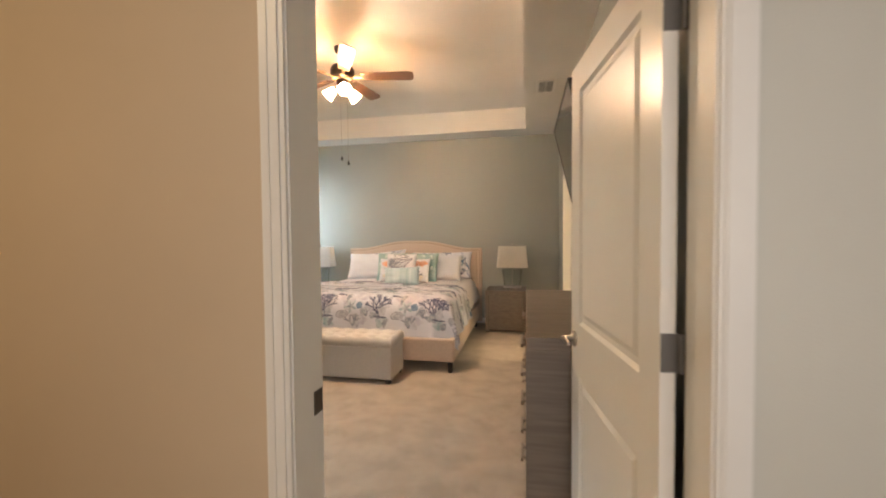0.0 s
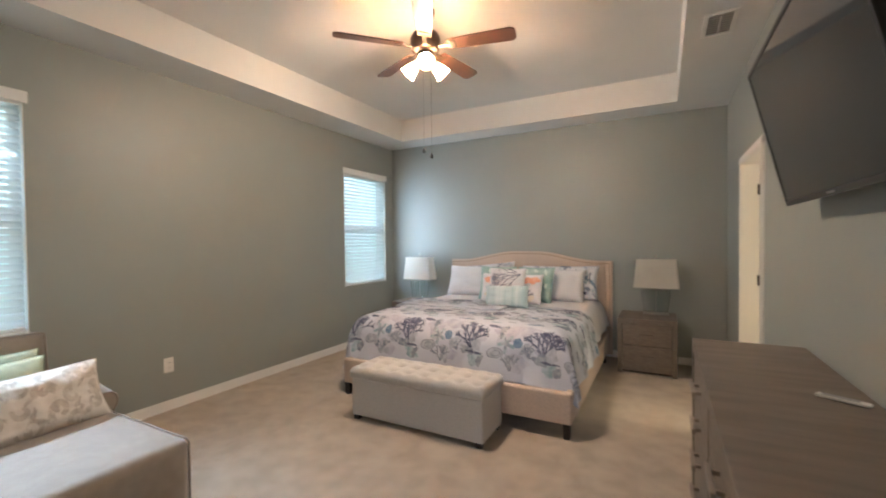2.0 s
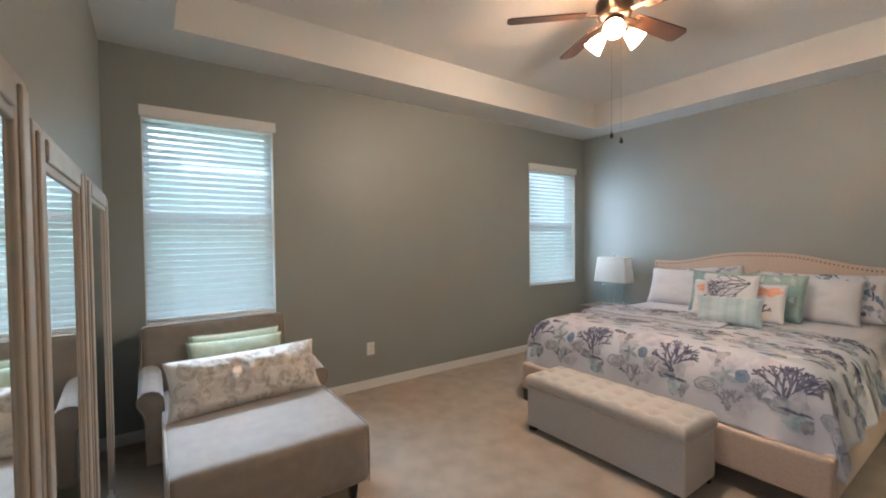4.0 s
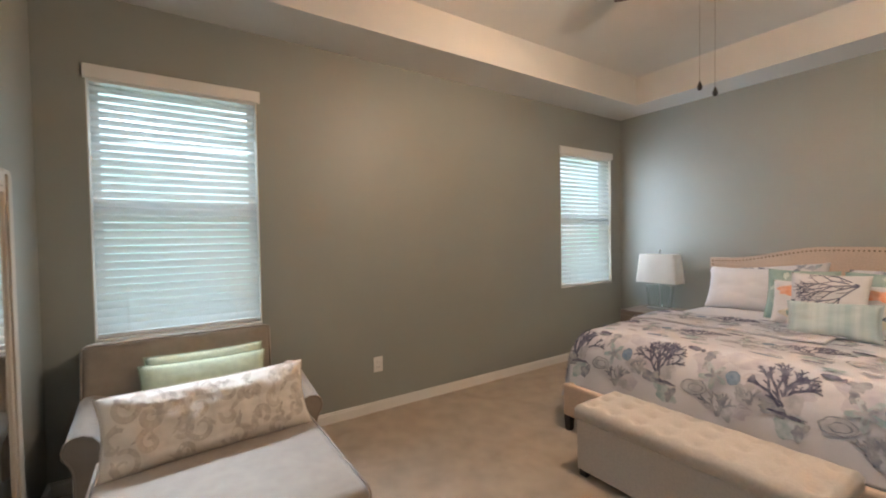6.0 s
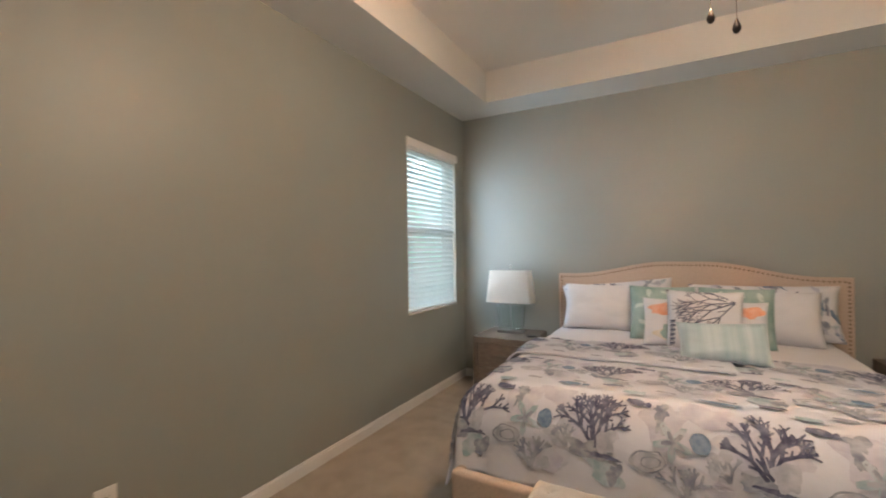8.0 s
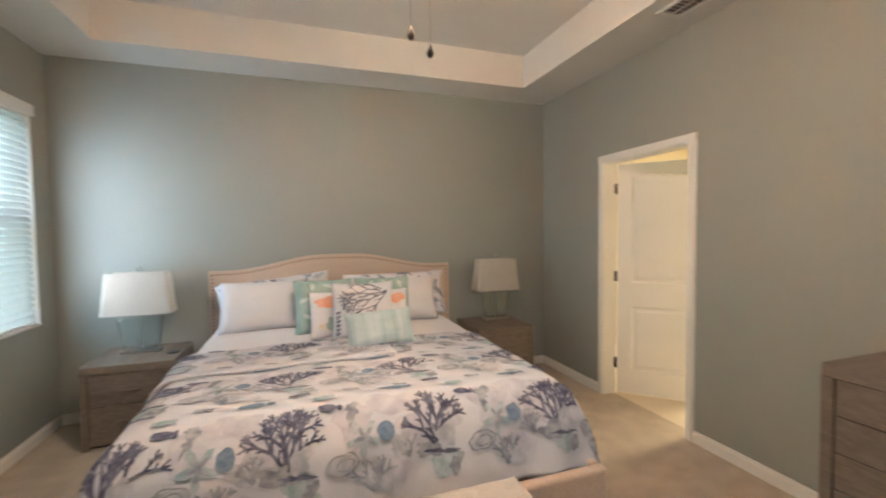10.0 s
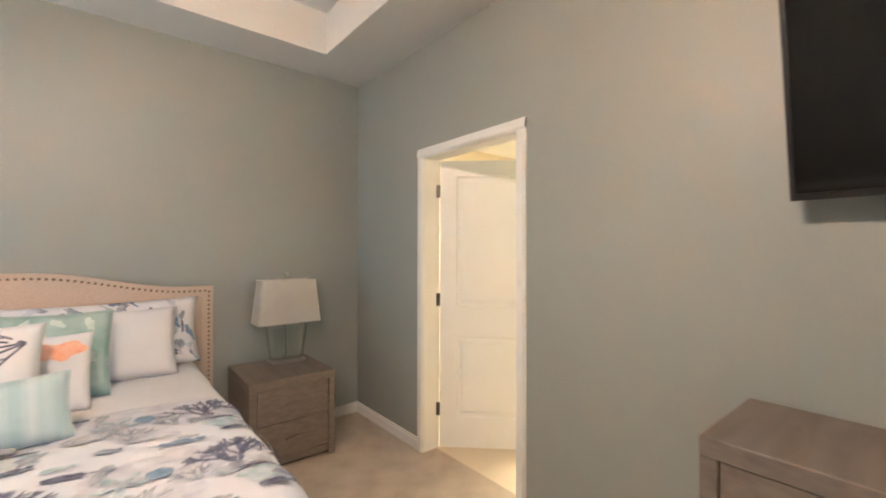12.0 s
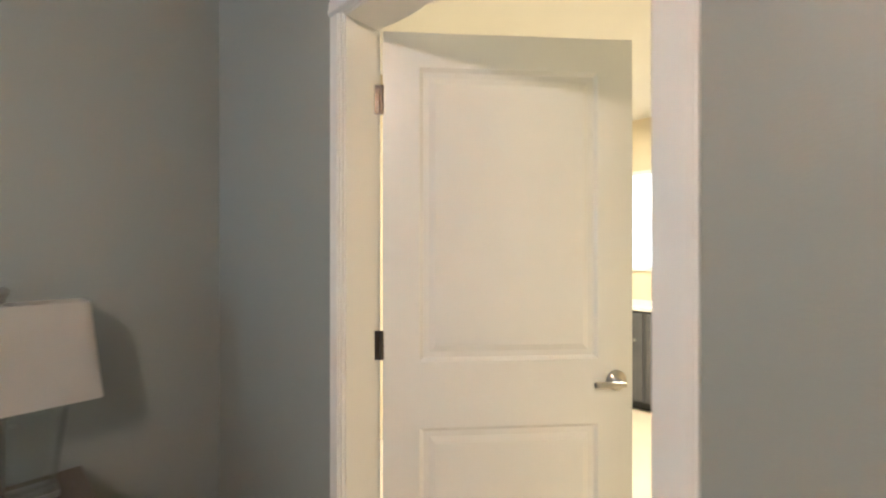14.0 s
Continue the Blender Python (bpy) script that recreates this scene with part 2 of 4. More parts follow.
structure("ceiling_bathroom", cuboid(WT, 3.6, -3.6, 0.4, 2.6, 2.7), CEIL, "white bathroom ceiling", "ceiling")


# ---- trim ----
def baseboard(x0, x1, y0, y1):
    bm = box(bmesh.new(), x0, x1, y0, y1, 0, 0.066)
    cx, cy = (x0 + x1) / 2, (y0 + y1) / 2
    thin_x = abs(x1 - x0) < abs(y1 - y0)
    ax0, ax1, ay0, ay1 = x0, x1, y0, y1
    if thin_x:
        ax0, ax1 = (x0, x0 + 0.009) if cx < -2 else (x1 - 0.009, x1)
    else:
        ay0, ay1 = (y0, y0 + 0.009) if cy < -3 else (y1 - 0.009, y1)
    box(bm, ax0, ax1, ay0, ay1, 0.066, 0.082)
    return structure("baseboard", bm, TRIM, "white painted baseboard along the wall", "baseboard")


baseboard(WX, WX + 0.015, EY, 0)
baseboard(WX + 0.015, -0.015, -0.015, 0)
baseboard(-0.015, 0, BD[1] + 0.062, 0)
baseboard(-0.015, 0, EY, BD[0] - 0.062)
baseboard(WX + 0.015, ED[0] - 0.07, EY, EY + 0.015)


def casing_profile(bm, a, b, wall, axis, side, w=0.062):
    """Two stepped strips of casing from a to b (lower and upper corner in the plane of the wall)."""
    for lo, hi, d in ((0.0, 1.0, 0.012), (0.12, 0.80, 0.017), (0.2, 0.42, 0.020)):
        (u0, z0), (u1, z1) = a, b
        if z1 - z0 > u1 - u0:
            q = (u0 + (u1 - u0) * lo, u0 + (u1 - u0) * hi, z0, z1)
        else:
            q = (u0, u1, z0 + (z1 - z0) * lo, z0 + (z1 - z0) * hi)
        d0, d1 = sorted((wall, wall + side * d))
        if axis == "x":
            box(bm, d0, d1, q[0], q[1], q[2], q[3])
        else:
            box(bm, q[0], q[1], d0, d1, q[2], q[3])


def door_frame(name, axis, u0, u1, top, d0, d1, label):
    """Jamb, stop and casings round an opening u0..u1 in a wall that spans d0..d1."""
    bm = bmesh.new()

    def b2(ua, ub, da, db, z0, z1):
        box(bm, *((da, db, ua, ub) if axis == "x" else (ua, ub, da, db)), z0, z1)
    b2(u0 - 0.018, u0, d0 - 0.002, d1 + 0.002, 0, top + 0.018)
    b2(u1, u1 + 0.018, d0 - 0.002, d1 + 0.002, 0, top + 0.018)
    b2(u0, u1, d0 - 0.002, d1 + 0.002, top, top + 0.018)
    frame_ob = structure(name, bm, TRIM, label, "door frame")
    w, g = 0.062, 0.005
    for wall, side in ((d0, -1), (d1, 1)):
        bm = bmesh.new()
        casing_profile(bm, (u0 - g - w, 0), (u0 - g, top + g), wall, axis, side)
        casing_profile(bm, (u1 + g, 0), (u1 + g + w, top + g), wall, axis, side)
        casing_profile(bm, (u0 - g - w, top + g), (u1 + g + w, top + g + w), wall, axis, side)
        c = part("casing", bm, TRIM, frame_ob)
    return frame_ob


door_frame("door_frame_1", "y", ED[0], ED[1], ED[2], YH - 0.012, EY, "white painted frame and casing of the entry doorway")
door_frame("door_frame_2", "x", BD[0], BD[1], BD[2], 0, WT, "white painted frame and casing of the bathroom doorway")


def door_leaf(name, m, width, height, label, lever_side, hinge_x):
    """Two-panel moulded door; local x runs from the hinge to the free edge, y is the thickness."""
    t = 0.035
    door = thing(name, m, label, "door")
    door["kind"] = "structure"
    s, lock0, lock1, bot, topr = 0.115, 0.79, 1.0, 0.22, height - 0.11
    bm = bmesh.new()
    box(bm, 0, s, 0, t, 0.012, height)
    box(bm, width - s, width, 0, t, 0.012, height)
    for z0, z1 in ((0.012, bot), (lock0, lock1), (topr, height)):
        box(bm, s, width - s, 0, t, z0, z1)
    part("leaf", bm, DOORP, door)
    for z0, z1 in ((bot, lock0), (lock1, topr)):
        bm = bmesh.new()
        for y_edge, y_in, y_pan, sg in ((0.0, 0.010, 0.003, 1), (t, t - 0.010, t - 0.003, -1)):
            rings = []
            for inset, y in ((0.0, y_edge), (0.012, y_in), (0.03, y_in), (0.05, y_pan)):
                rings.append([bm.verts.new((x, y, z)) for x, z in ((s + inset, z0 + inset), (width - s - inset, z0 + inset), (width - s - inset, z1 - inset), (s + inset, z1 - inset))])
            for r0, r1 in zip(rings, rings[1:]):
                for k in range(4):
                    bm.faces.new((r0[k], r0[(k + 1) % 4], r1[(k + 1) % 4], r1[k]))
            bm.faces.new(rings[-1])
        part("panel", bm, DOORP, door)
    for sg, y in ((-1, 0.0), (1, t)):
        hx, hz = width - 0.055, 0.93
        rose = moved(lathe([(0.033, 0), (0.033, 0.006), (0.028, 0.011), (0.012, 0.012), (0.011, 0.045)], 20), pose(hx, y, hz, 90 * (1 if sg < 0 else -1)))
        h = part("door_handle", rose, NICKEL, door, "brushed nickel lever handle", True)
        lev = moved(cuboid(-0.092, 0.012, -0.008, 0.008, -0.009, 0.009, 0.006, 3), pose(hx, y + sg * 0.047, hz))
        part("lever", lev, NICKEL, h, smooth=True)
    for z in (0.28, 1.055, 1.825):
        if hinge_x < 0:
            z += 0.03
            bm = joined(moved(lathe([(0.007, -0.045), (0.007, 0.045)], 10), pose(-0.006, -0.010, z)), cuboid(-0.0025, 0.0, -0.030, 0.034, z - 0.045, z + 0.045, 0.001))
            part("hinge", bm, HINGE, door, "satin grey metal hinge")
            continue
        bm = moved(lathe([(0.007, -0.045), (0.007, 0.045)], 10), pose(-0.004, hinge_x, z))
        bm = joined(bm, cuboid(-0.034, -0.001, hinge_x - 0.002 if hinge_x > 0.01 else hinge_x - 0.001, hinge_x + 0.002, z - 0.045, z + 0.045))
        part("hinge", bm, BRONZE, door, "dark bronze hinge")
    part("latch_plate", cuboid(width - 0.001, width + 0.001, 0.006, t - 0.006, 0.90, 0.96), NICKEL, door)
    return door

# entry door, open into the room; bathroom door, ajar into the bathroom
door_leaf("door_1", pose(ED[1] - 0.014, EY + 0.022, 0, 0, 0, 98.0), 0.81, 2.03, "white two-panel entry door standing open", 1, -0.01)
door_leaf("door_2", pose(WT + 0.004, BD[1] - 0.017, 0, 0, 0, -44), 0.81, 2.04, "white two-panel bathroom door standing ajar", 1, 0.0)
structure("strike_plate", cuboid(ED[0], ED[0] + 0.003, EY - 0.045, EY - 0.005, 0.90, 0.96), BRONZE, "dark metal strike plate on the door jamb", "strike plate")


# ---- windows with blinds ----
def window(name, y0, y1, z0, z1, tilt):
    w = new(name)
    w.matrix_world = pose(WX, 0, 0)
    tagged(w, "white framed sash window behind closed blinds", "window", kind="structure")
    fx0, fx1 = -0.15, -0.10
    bm = bmesh.new()
    zm = (z0 + z1) / 2
    for a in ((y0, y0 + 0.045, z0, z1), (y1 - 0.045, y1, z0, z1), (y0, y1, z0, z0 + 0.05), (y0, y1, z1 - 0.045, z1), (y0, y1, zm - 0.03, zm + 0.03)):
        box(bm, fx0, fx1, *a)
    part("window_frame", bm, TRIM, w)
    for za, zb in ((z0 + 0.05, zm - 0.03), (zm + 0.03, z1 - 0.045)):
        p = part("pane", cuboid(fx0 + 0.02, fx0 + 0.026, y0 + 0.045, y1 - 0.045, za, zb), PANE, w)
        p.visible_shadow = False
    bm = bmesh.new()
    box(bm, -0.10, 0.0, y0, y0 + 0.006, z0, z1)
    box(bm, -0.10, 0.0, y1 - 0.006, y1, z0, z1)
    box(bm, -0.10, 0.0, y0, y1, z1 - 0.006, z1)
    part("reveal", bm, TRIM, w)
    part("window_sill", cuboid(-0.10, 0.012, y0, y1, z0, z0 + 0.012, 0.003), TRIM, w)
    blind = thing("window_blind", pose(WX - 0.03, 0, 0), "white faux-wood horizontal blind, slats closed", "blind", "bedroom window blinds")
    part("valance", cuboid(0.032, 0.048, y0 - 0.012, y1 + 0.022, z1 - 0.035, z1 + 0.045, 0.006), TRIM, blind, "white moulded valance")
    for ya in (y0 - 0.012, y1 + 0.010):
        part("valance_return", cuboid(0.0305, 0.032, ya, ya + 0.012, z1 - 0.035, z1 + 0.045), TRIM, blind)
    part("head_rail", cuboid(-0.03, 0.026, y0 + 0.012, y1 - 0.012, z1 - 0.05, z1 - 0.008), TRIM, blind)
    part("bottom_rail", cuboid(-0.02, 0.02, y0 + 0.012, y1 - 0.012, z0 + 0.015, z0 + 0.04, 0.004), SLAT, blind)
    # one slat mesh, shared
    bm = bmesh.new()
    n, hw, a = 6, 0.0248, radians(tilt)
    rows = []
    for k in range(n + 1):
        u = -hw + 2 * hw * k / n
        c = 0.0075 * (1 - (u / hw) ** 2)
        x, z = u * math.cos(a) + c * math.sin(a), -u * math.sin(a) + c * math.cos(a)
        rows.append([bm.verts.new((x, y0 + 0.012, z)), bm.verts.new((x, y1 - 0.012, z))])
    for r0, r1 in zip(rows, rows[1:]):
        bm.faces.new((r0[0], r0[1], r1[1], r1[0]))
    bmesh.ops.solidify(bm, geom=bm.faces[:], thickness=0.0045)
    first = part("slat", bm, SLAT, blind)
    z = z0 + 0.065
    first.location.z = z
    zs = []
    while z + 0.048 < z1 - 0.055:
        z += 0.0468
        zs.append(z)
    for z in zs:
        ob = first.copy()
        scene.collection.objects.link(ob)
        ob.location.z = z
    for y in (y0 + 0.16, y1 - 0.16):
        bm = cuboid(0.0255, 0.027, y - 0.0015, y + 0.0015, z0 + 0.03, z1 - 0.05)
        part("ladder_cord", bm, PLASTIC, blind)
    return w


window("window_1", *W1, 62)
window("window_2", *W2, 60)

# daylight outside the windows: foliage and bright sky
sky_mat = bpy.data.materials.new("garden_backdrop")
sky_mat.use_nodes = True
n, l = sky_mat.node_tree.nodes, sky_mat.node_tree.links
n.clear()
out, em = n.new("ShaderNodeOutputMaterial"), n.new("ShaderNodeEmission")
co, noi, sep = n.new("ShaderNodeTexCoord"), n.new("ShaderNodeTexNoise"), n.new("ShaderNodeSeparateXYZ")
mul, add = n.new("ShaderNodeMath"), n.new("ShaderNodeMath")
ramp = n.new("ShaderNodeValToRGB")
noi.inputs["Scale"].default_value = 0.9
l.new(co.outputs["Object"], noi.inputs["Vector"])
l.new(co.outputs["Object"], sep.inputs[0])
mul.operation, mul.inputs[1].default_value = "MULTIPLY", 0.05
l.new(sep.outputs["Z"], mul.inputs[0])
l.new(mul.outputs[0], add.inputs[0])
l.new(noi.outputs["Fac"], add.inputs[1])
ramp.color_ramp.elements[0].position, ramp.color_ramp.elements[0].color = 0.45, (0.30, 0.52, 0.40, 1)
ramp.color_ramp.elements[1].position, ramp.color_ramp.elements[1].color = 0.72, (0.62, 0.80, 0.82, 1)
high = ramp.color_ramp.elements.new(0.92)
high.color = (2.6, 3.1, 3.4, 1)
l.new(add.outputs[0], ramp.inputs[0])
l.new(ramp.outputs[0], em.inputs[0])
em.inputs[1].default_value = BACKDROP
l.new(em.outputs[0], out.inputs[0])
structure("backdrop", cuboid(-9.0, -8.9, -18, 13, -0.5, 24), sky_mat, "bright garden and sky outside the windows", "backdrop")
structure("ground", cuboid(-60, XO - 0.02, -60, 60, -0.35, -0.25), mat("lawn_grass", (0.07, 0.12, 0.04), 0.9, 0.3, 3), "green lawn outside the windows", "ground")


# ---- bed ----
def prism_xz(outline, y0, y1):
    """A slab from an outline in x and z, between y0 and y1."""
    bm = bmesh.new()
    a = [bm.verts.new((x, y0, z)) for x, z in outline]
    b = [bm.verts.new((x, y1, z)) for x, z in outline]
    bm.faces.new(a)
    bm.faces.new(b[::-1])
    for k in range(len(a)):
        bm.faces.new((a[k], a[(k + 1) % len(a)], b[(k + 1) % len(a)], b[k]))
    return bm


BX0, BX1, BXC = -3.268, -1.138, -2.203


def crest(x):
    """Height of the headboard's camel back."""
    u = min(1.0, abs(x - BXC) / 1.065)
    if u > 0.86:
        return 1.158
    return 1.158 + 0.115 * (0.5 + 0.5 * math.cos(math.pi * max(0.0, (u - 0.12)) / 0.74))


bed = thing("bed", pose(BXC, -1.2, 0), "king bed frame upholstered in beige linen with nailhead trim", "bed")
off = Matrix.Translation((-BXC, 1.2, 0))


def bedpart(name, bm, material, label="", smooth=False, parent=None):
    return part(name, moved(bm, off) if parent is None else bm, material, parent or bed, label, smooth)


xs = [BX0 + (BX1 - BX0) * k / 60 for k in range(61)]
outline = [(BX0, 0.04)] + [(x, crest(x)) for x in xs] + [(BX1, 0.04)]
bm = prism_xz(outline, -0.078, -0.022)
bmesh.ops.bevel(bm, geom=[e for e in bm.edges if abs(e.verts[0].co.y - e.verts[1].co.y) < 1e-6 and e.verts[0].co.y < -0.05], offset=0.012, segments=3, affect="EDGES")
hb = bedpart("headboard", bm, LINEN, "camelback headboard in beige linen")
inner = [(BX0 + 0.062, 0.3)] + [(x, crest(x) - 0.062) for x in xs if BX0 + 0.062 <= x <= BX1 - 0.062] + [(BX1 - 0.062, 0.3)]
bm = prism_xz(inner, -0.090, -0.076)
bmesh.ops.bevel(bm, geom=[e for e in bm.edges if abs(e.verts[0].co.y - e.verts[1].co.y) < 1e-6 and e.verts[0].co.y < -0.085], offset=0.010, segments=3, affect="EDGES")
bedpart("headboard_panel", bm, LINEN)
# nailheads along the border
pts = []
z = 0.34
while z < crest(BX0 + 0.03) - 0.035:
    pts += [(BX0 + 0.030, z), (BX1 - 0.030, z)]
    z += 0.030
x = BX0 + 0.03
while x <= BX1 - 0.029:
    pts.append((x, crest(x) - 0.030))
    x += 0.0301
nails = [moved(lathe([(0.0082, 0), (0.0074, 0.003), (0.0042, 0.0055), (0.001, 0.006)], 8), pose(px, -0.078, pz, 90)) for px, pz in pts]
bedpart("nailhead_trim", joined(*nails), NAIL, "row of antique brass nailheads", True)
for x0, x1 in ((-3.240, -3.185), (-1.221, -1.166)):
    bedpart("side_rail", cuboid(x0, x1, -2.335, -0.078, 0.105, 0.335, 0.018, 3), LINEN)
bedpart("footboard", cuboid(-3.240, -1.166, -2.395, -2.335, 0.105, 0.335, 0.018, 3), LINEN)
bedpart("slat_base", cuboid(-3.185, -1.221, -2.335, -0.09, 0.20, 0.26), DARKLEG)
for x in (-3.205, -1.205):
    for y in (-2.365, -0.30):
        leg = moved(lathe([(0.026, 0), (0.030, 0.01), (0.036, 0.107)], 4), pose(x, y, 0, 0, 0, 45))
        bedpart("leg", leg, DARKLEG, "dark wooden block leg")
mattress = tagged(mesh_object("mattress", cuboid(-3.18, -1.30, -2.19, -0.095, 0.26, 0.685, 0.07, 4), SHEET, True), "white king mattress on the bed frame", "mattress")

# sheet over the head end
TOPZ = 0.712


def bend(a, r):
    th = min(a / r, math.pi / 2)
    return r * math.sin(th), r * (1 - math.cos(th)) + max(0.0, a - r * math.pi / 2)


QW, QR, QF, QY, QXC = 0.99, 0.10, 0.17, -2.255, -2.245


def quilt_point(s, t, lift=0.0, top=TOPZ):
    """s: across from the bed's middle, t: along the cloth from the wall, in metres of cloth."""
    sg = 1 if s >= 0 else -1
    flat_s, flat_t = QW - QR, -QY - QF
    es, et = max(0.0, abs(s) - flat_s), max(0.0, t - flat_t)
    dx, zx = bend(es, QR)
    dy, zy = bend(et, QF)
    lo = min(zx, zy)
    x = QXC + sg * (min(abs(s), flat_s) + dx + (0.28 if sg > 0 else 0.14) * zx + 0.06 * lo)
    y = -(min(t, flat_t) + dy) - 0.20 * max(0.0, zy - 0.08) + 0.03 * lo
    z = top - max(zx, zy) - 0.22 * lo
    z += 0.010 * math.cos(1.4 * s) - 0.012 * (abs(s) / QW) ** 3
    wav = noise.noise((s * 3.1, t * 3.1, 1.7)) * 0.009 + noise.noise((s * 9, t * 9, 5.1)) * 0.003
    hang = min(1.0, max(zx, zy) / 0.2)
    fold = hang * 0.012 * math.sin((t if zx > zy else s) * 17 + 3 * noise.noise((s * 2, t * 2, 0)))
    p = Vector((x, y, z + wav * (1 - hang)))
    if zx > zy:
        p.x += sg * (fold + lift)
    elif zy > zx:
        p.y -= fold + lift
    p.z += lift * (1 - hang)
    return p


def cloth(s0, s1, t0, t1, ns, nt, lift, thick):
    bm = bmesh.new()
    g = [[bm.verts.new(quilt_point(s0 + (s1 - s0) * i / ns, t0 + (t1 - t0) * j / nt, lift)) for i in range(ns + 1)] for j in range(nt + 1)]
    for j in range(nt):
        for i in range(ns):
            bm.faces.new((g[j][i], g[j][i + 1], g[j + 1][i + 1], g[j + 1][i]))
    bmesh.ops.recalc_face_normals(bm, faces=bm.faces[:])
    bmesh.ops.solidify(bm, geom=bm.faces[:], thickness=thick)
    return bm


sheet = tagged(mesh_object("bed_sheet", cloth(-1.24, 1.24, 0.10, 1.45, 90, 46, -0.004, 0.006), SHEET, True), "white cotton sheet under the pillows", "sheet")
quilt = thing("quilt", pose(BXC, -1.5, TOPZ), "white quilt with blue-grey coral and sea life print", "quilt")
qoff = Matrix.Translation((-BXC, 1.5, -TOPZ))
part("cover", moved(cloth(-1.31, 1.31, 1.08, 2.575, 150, 88, 0.006, 0.012), qoff), QUILT, quilt, smooth=True)
part("turned_down_band", moved(cloth(-1.30, 0.24, 1.09, 1.545, 110, 30, 0.027, 0.017), qoff), QUILT, quilt, "turned-down edge of the quilt", True)

INK = mat("slate_coral_ink", (0.06, 0.065, 0.12), 0.9, 0, 30, colour2=(0.19, 0.20, 0.28))
INK2 = mat("grey_coral_ink", (0.19, 0.21, 0.28), 0.9, 0, 24, colour2=(0.42, 0.44, 0.50))
TEAL = mat("teal_wash_ink", (0.27, 0.37, 0.42), 0.9, 0, 20, colour2=(0.50, 0.56, 0.62))
NAVY = mat("blue_urchin_ink", (0.12, 0.19, 0.30), 0.9, 0, 40, colour2=(0.22, 0.30, 0.42))
LILAC = mat("lilac_grey_wash_ink", (0.46, 0.46, 0.56), 0.9, 0, 18, colour2=(0.59, 0.595, 0.65))
PALE = mat("pale_grey_wash_ink", (0.36, 0.38, 0.45), 0.9, 0, 22, colour2=(0.54, 0.555, 0.62))
rnd = random.Random(7)


def ribbon(bm, f, a, b, wa, wb, steps=3):
    d = Vector(b) - Vector(a)
    nrm = Vector((-d.y, d.x)).normalized()
    prev = None
    for k in range(steps + 1):
        u = k / steps
        c, w = Vector(a).lerp(Vector(b), u), wa + (wb - wa) * u
        row = [bm.verts.new(f(*(c + nrm * w))), bm.verts.new(f(*(c - nrm * w)))]
        if prev:
            bm.faces.new((prev[0], prev[1], row[1], row[0]))
        prev = row


def coral(bm, f, at, size, up, depth=4, spread=0.55, w=0.085):
    """A branching coral drawn on a surface f(u, v), growing in the direction up (degrees): forks that end in short knobs."""
    def fork(p, ang, length, width, d):
        mid_a = ang + rnd.uniform(-0.14, 0.14)
        q = (p[0] + math.cos(mid_a) * length, p[1] + math.sin(mid_a) * length)
        wb = max(width * 0.78, size * w * 0.42)
        ribbon(bm, f, p, q, width, wb, 2)
        if d == 0:
            blob(bm, f, q, wb * 1.25, wb * 1.25, 0, 0.3, n=7, rings=1)
            return
        turns = (-1, 1) if rnd.random() < 0.6 else (-1, 0.1, 1)
        for tn in turns:
            fork(q, ang + tn * spread * rnd.uniform(0.65, 1.25), length * rnd.uniform(0.58, 0.80), wb, d - 1)
        if rnd.random() < 0.7:
            m = (p[0] + (q[0] - p[0]) * 0.55, p[1] + (q[1] - p[1]) * 0.55)
            fork(m, ang + rnd.choice((-1, 1)) * spread * 1.6, length * 0.42, wb * 0.8, 0)
    fan = (-0.62, -0.26, 0.08, 0.36, 0.64) if depth > 3 else (-0.5, 0.0, 0.5)
    for a in fan:
        fork(at, radians(up) + a + rnd.uniform(-0.08, 0.08), size * (0.40 if depth > 3 else 0.46) * rnd.uniform(0.88, 1.08), size * w, 3 if depth > 3 else 2)


def blob(bm, f, at, rx, ry, turn=0.0, rough=0.2, lobes=0, hole=0.0, n=26, rings=4):
    """An uneven printed patch; lobes makes a star, hole a ring."""
    ph = rnd.uniform(0, 9)
    prev = None
    for r in range(rings + 1):
        u = hole + (1 - hole) * r / rings
        row = []
        for k in range(n):
            a = 2 * math.pi * k / n
            m = 1 + rough * noise.noise((math.cos(a) * 1.6 + ph, math.sin(a) * 1.6, ph))
            if lobes:
                m *= 0.62 + 0.38 * math.cos(lobes * a)
            x, y = u * rx * m * math.cos(a), u * ry * m * math.sin(a)
            row.append(bm.verts.new(f(at[0] + x * math.cos(turn) - y * math.sin(turn), at[1] + x * math.sin(turn) + y * math.cos(turn))))
        if prev:
            for k in range(n):
                bm.faces.new((prev[k], prev[(k + 1) % n], row[(k + 1) % n], row[k]))
        prev = row


def print_on(name, maker, material, parent, m=None):
    bm = bmesh.new()
    maker(bm)
    if m is not None:
        moved(bm, m)
    return part(name, bm, material, parent)


def surface_at(s, t, over):
    """The quilt's upper face round a motif, with later motifs a little over earlier ones."""
    lift = (0.0315 if s < 0.235 and t < 1.54 else 0.0095) + over
    return lambda u, v: quilt_point(u, v, lift)


def inside(s, t, r):
    return abs(s) < 1.31 - r and 1.09 < t < 2.57


def motif(name, maker, s, t, r, material, over):
    if inside(s, t, r * 0.6):
        clip = lambda u, v: surface_at(s, t, over)(max(-1.305, min(1.305, u)), min(2.57, max(1.085, v)))
        print_on(name, lambda bm: maker(bm, clip), material, quilt, qoff)


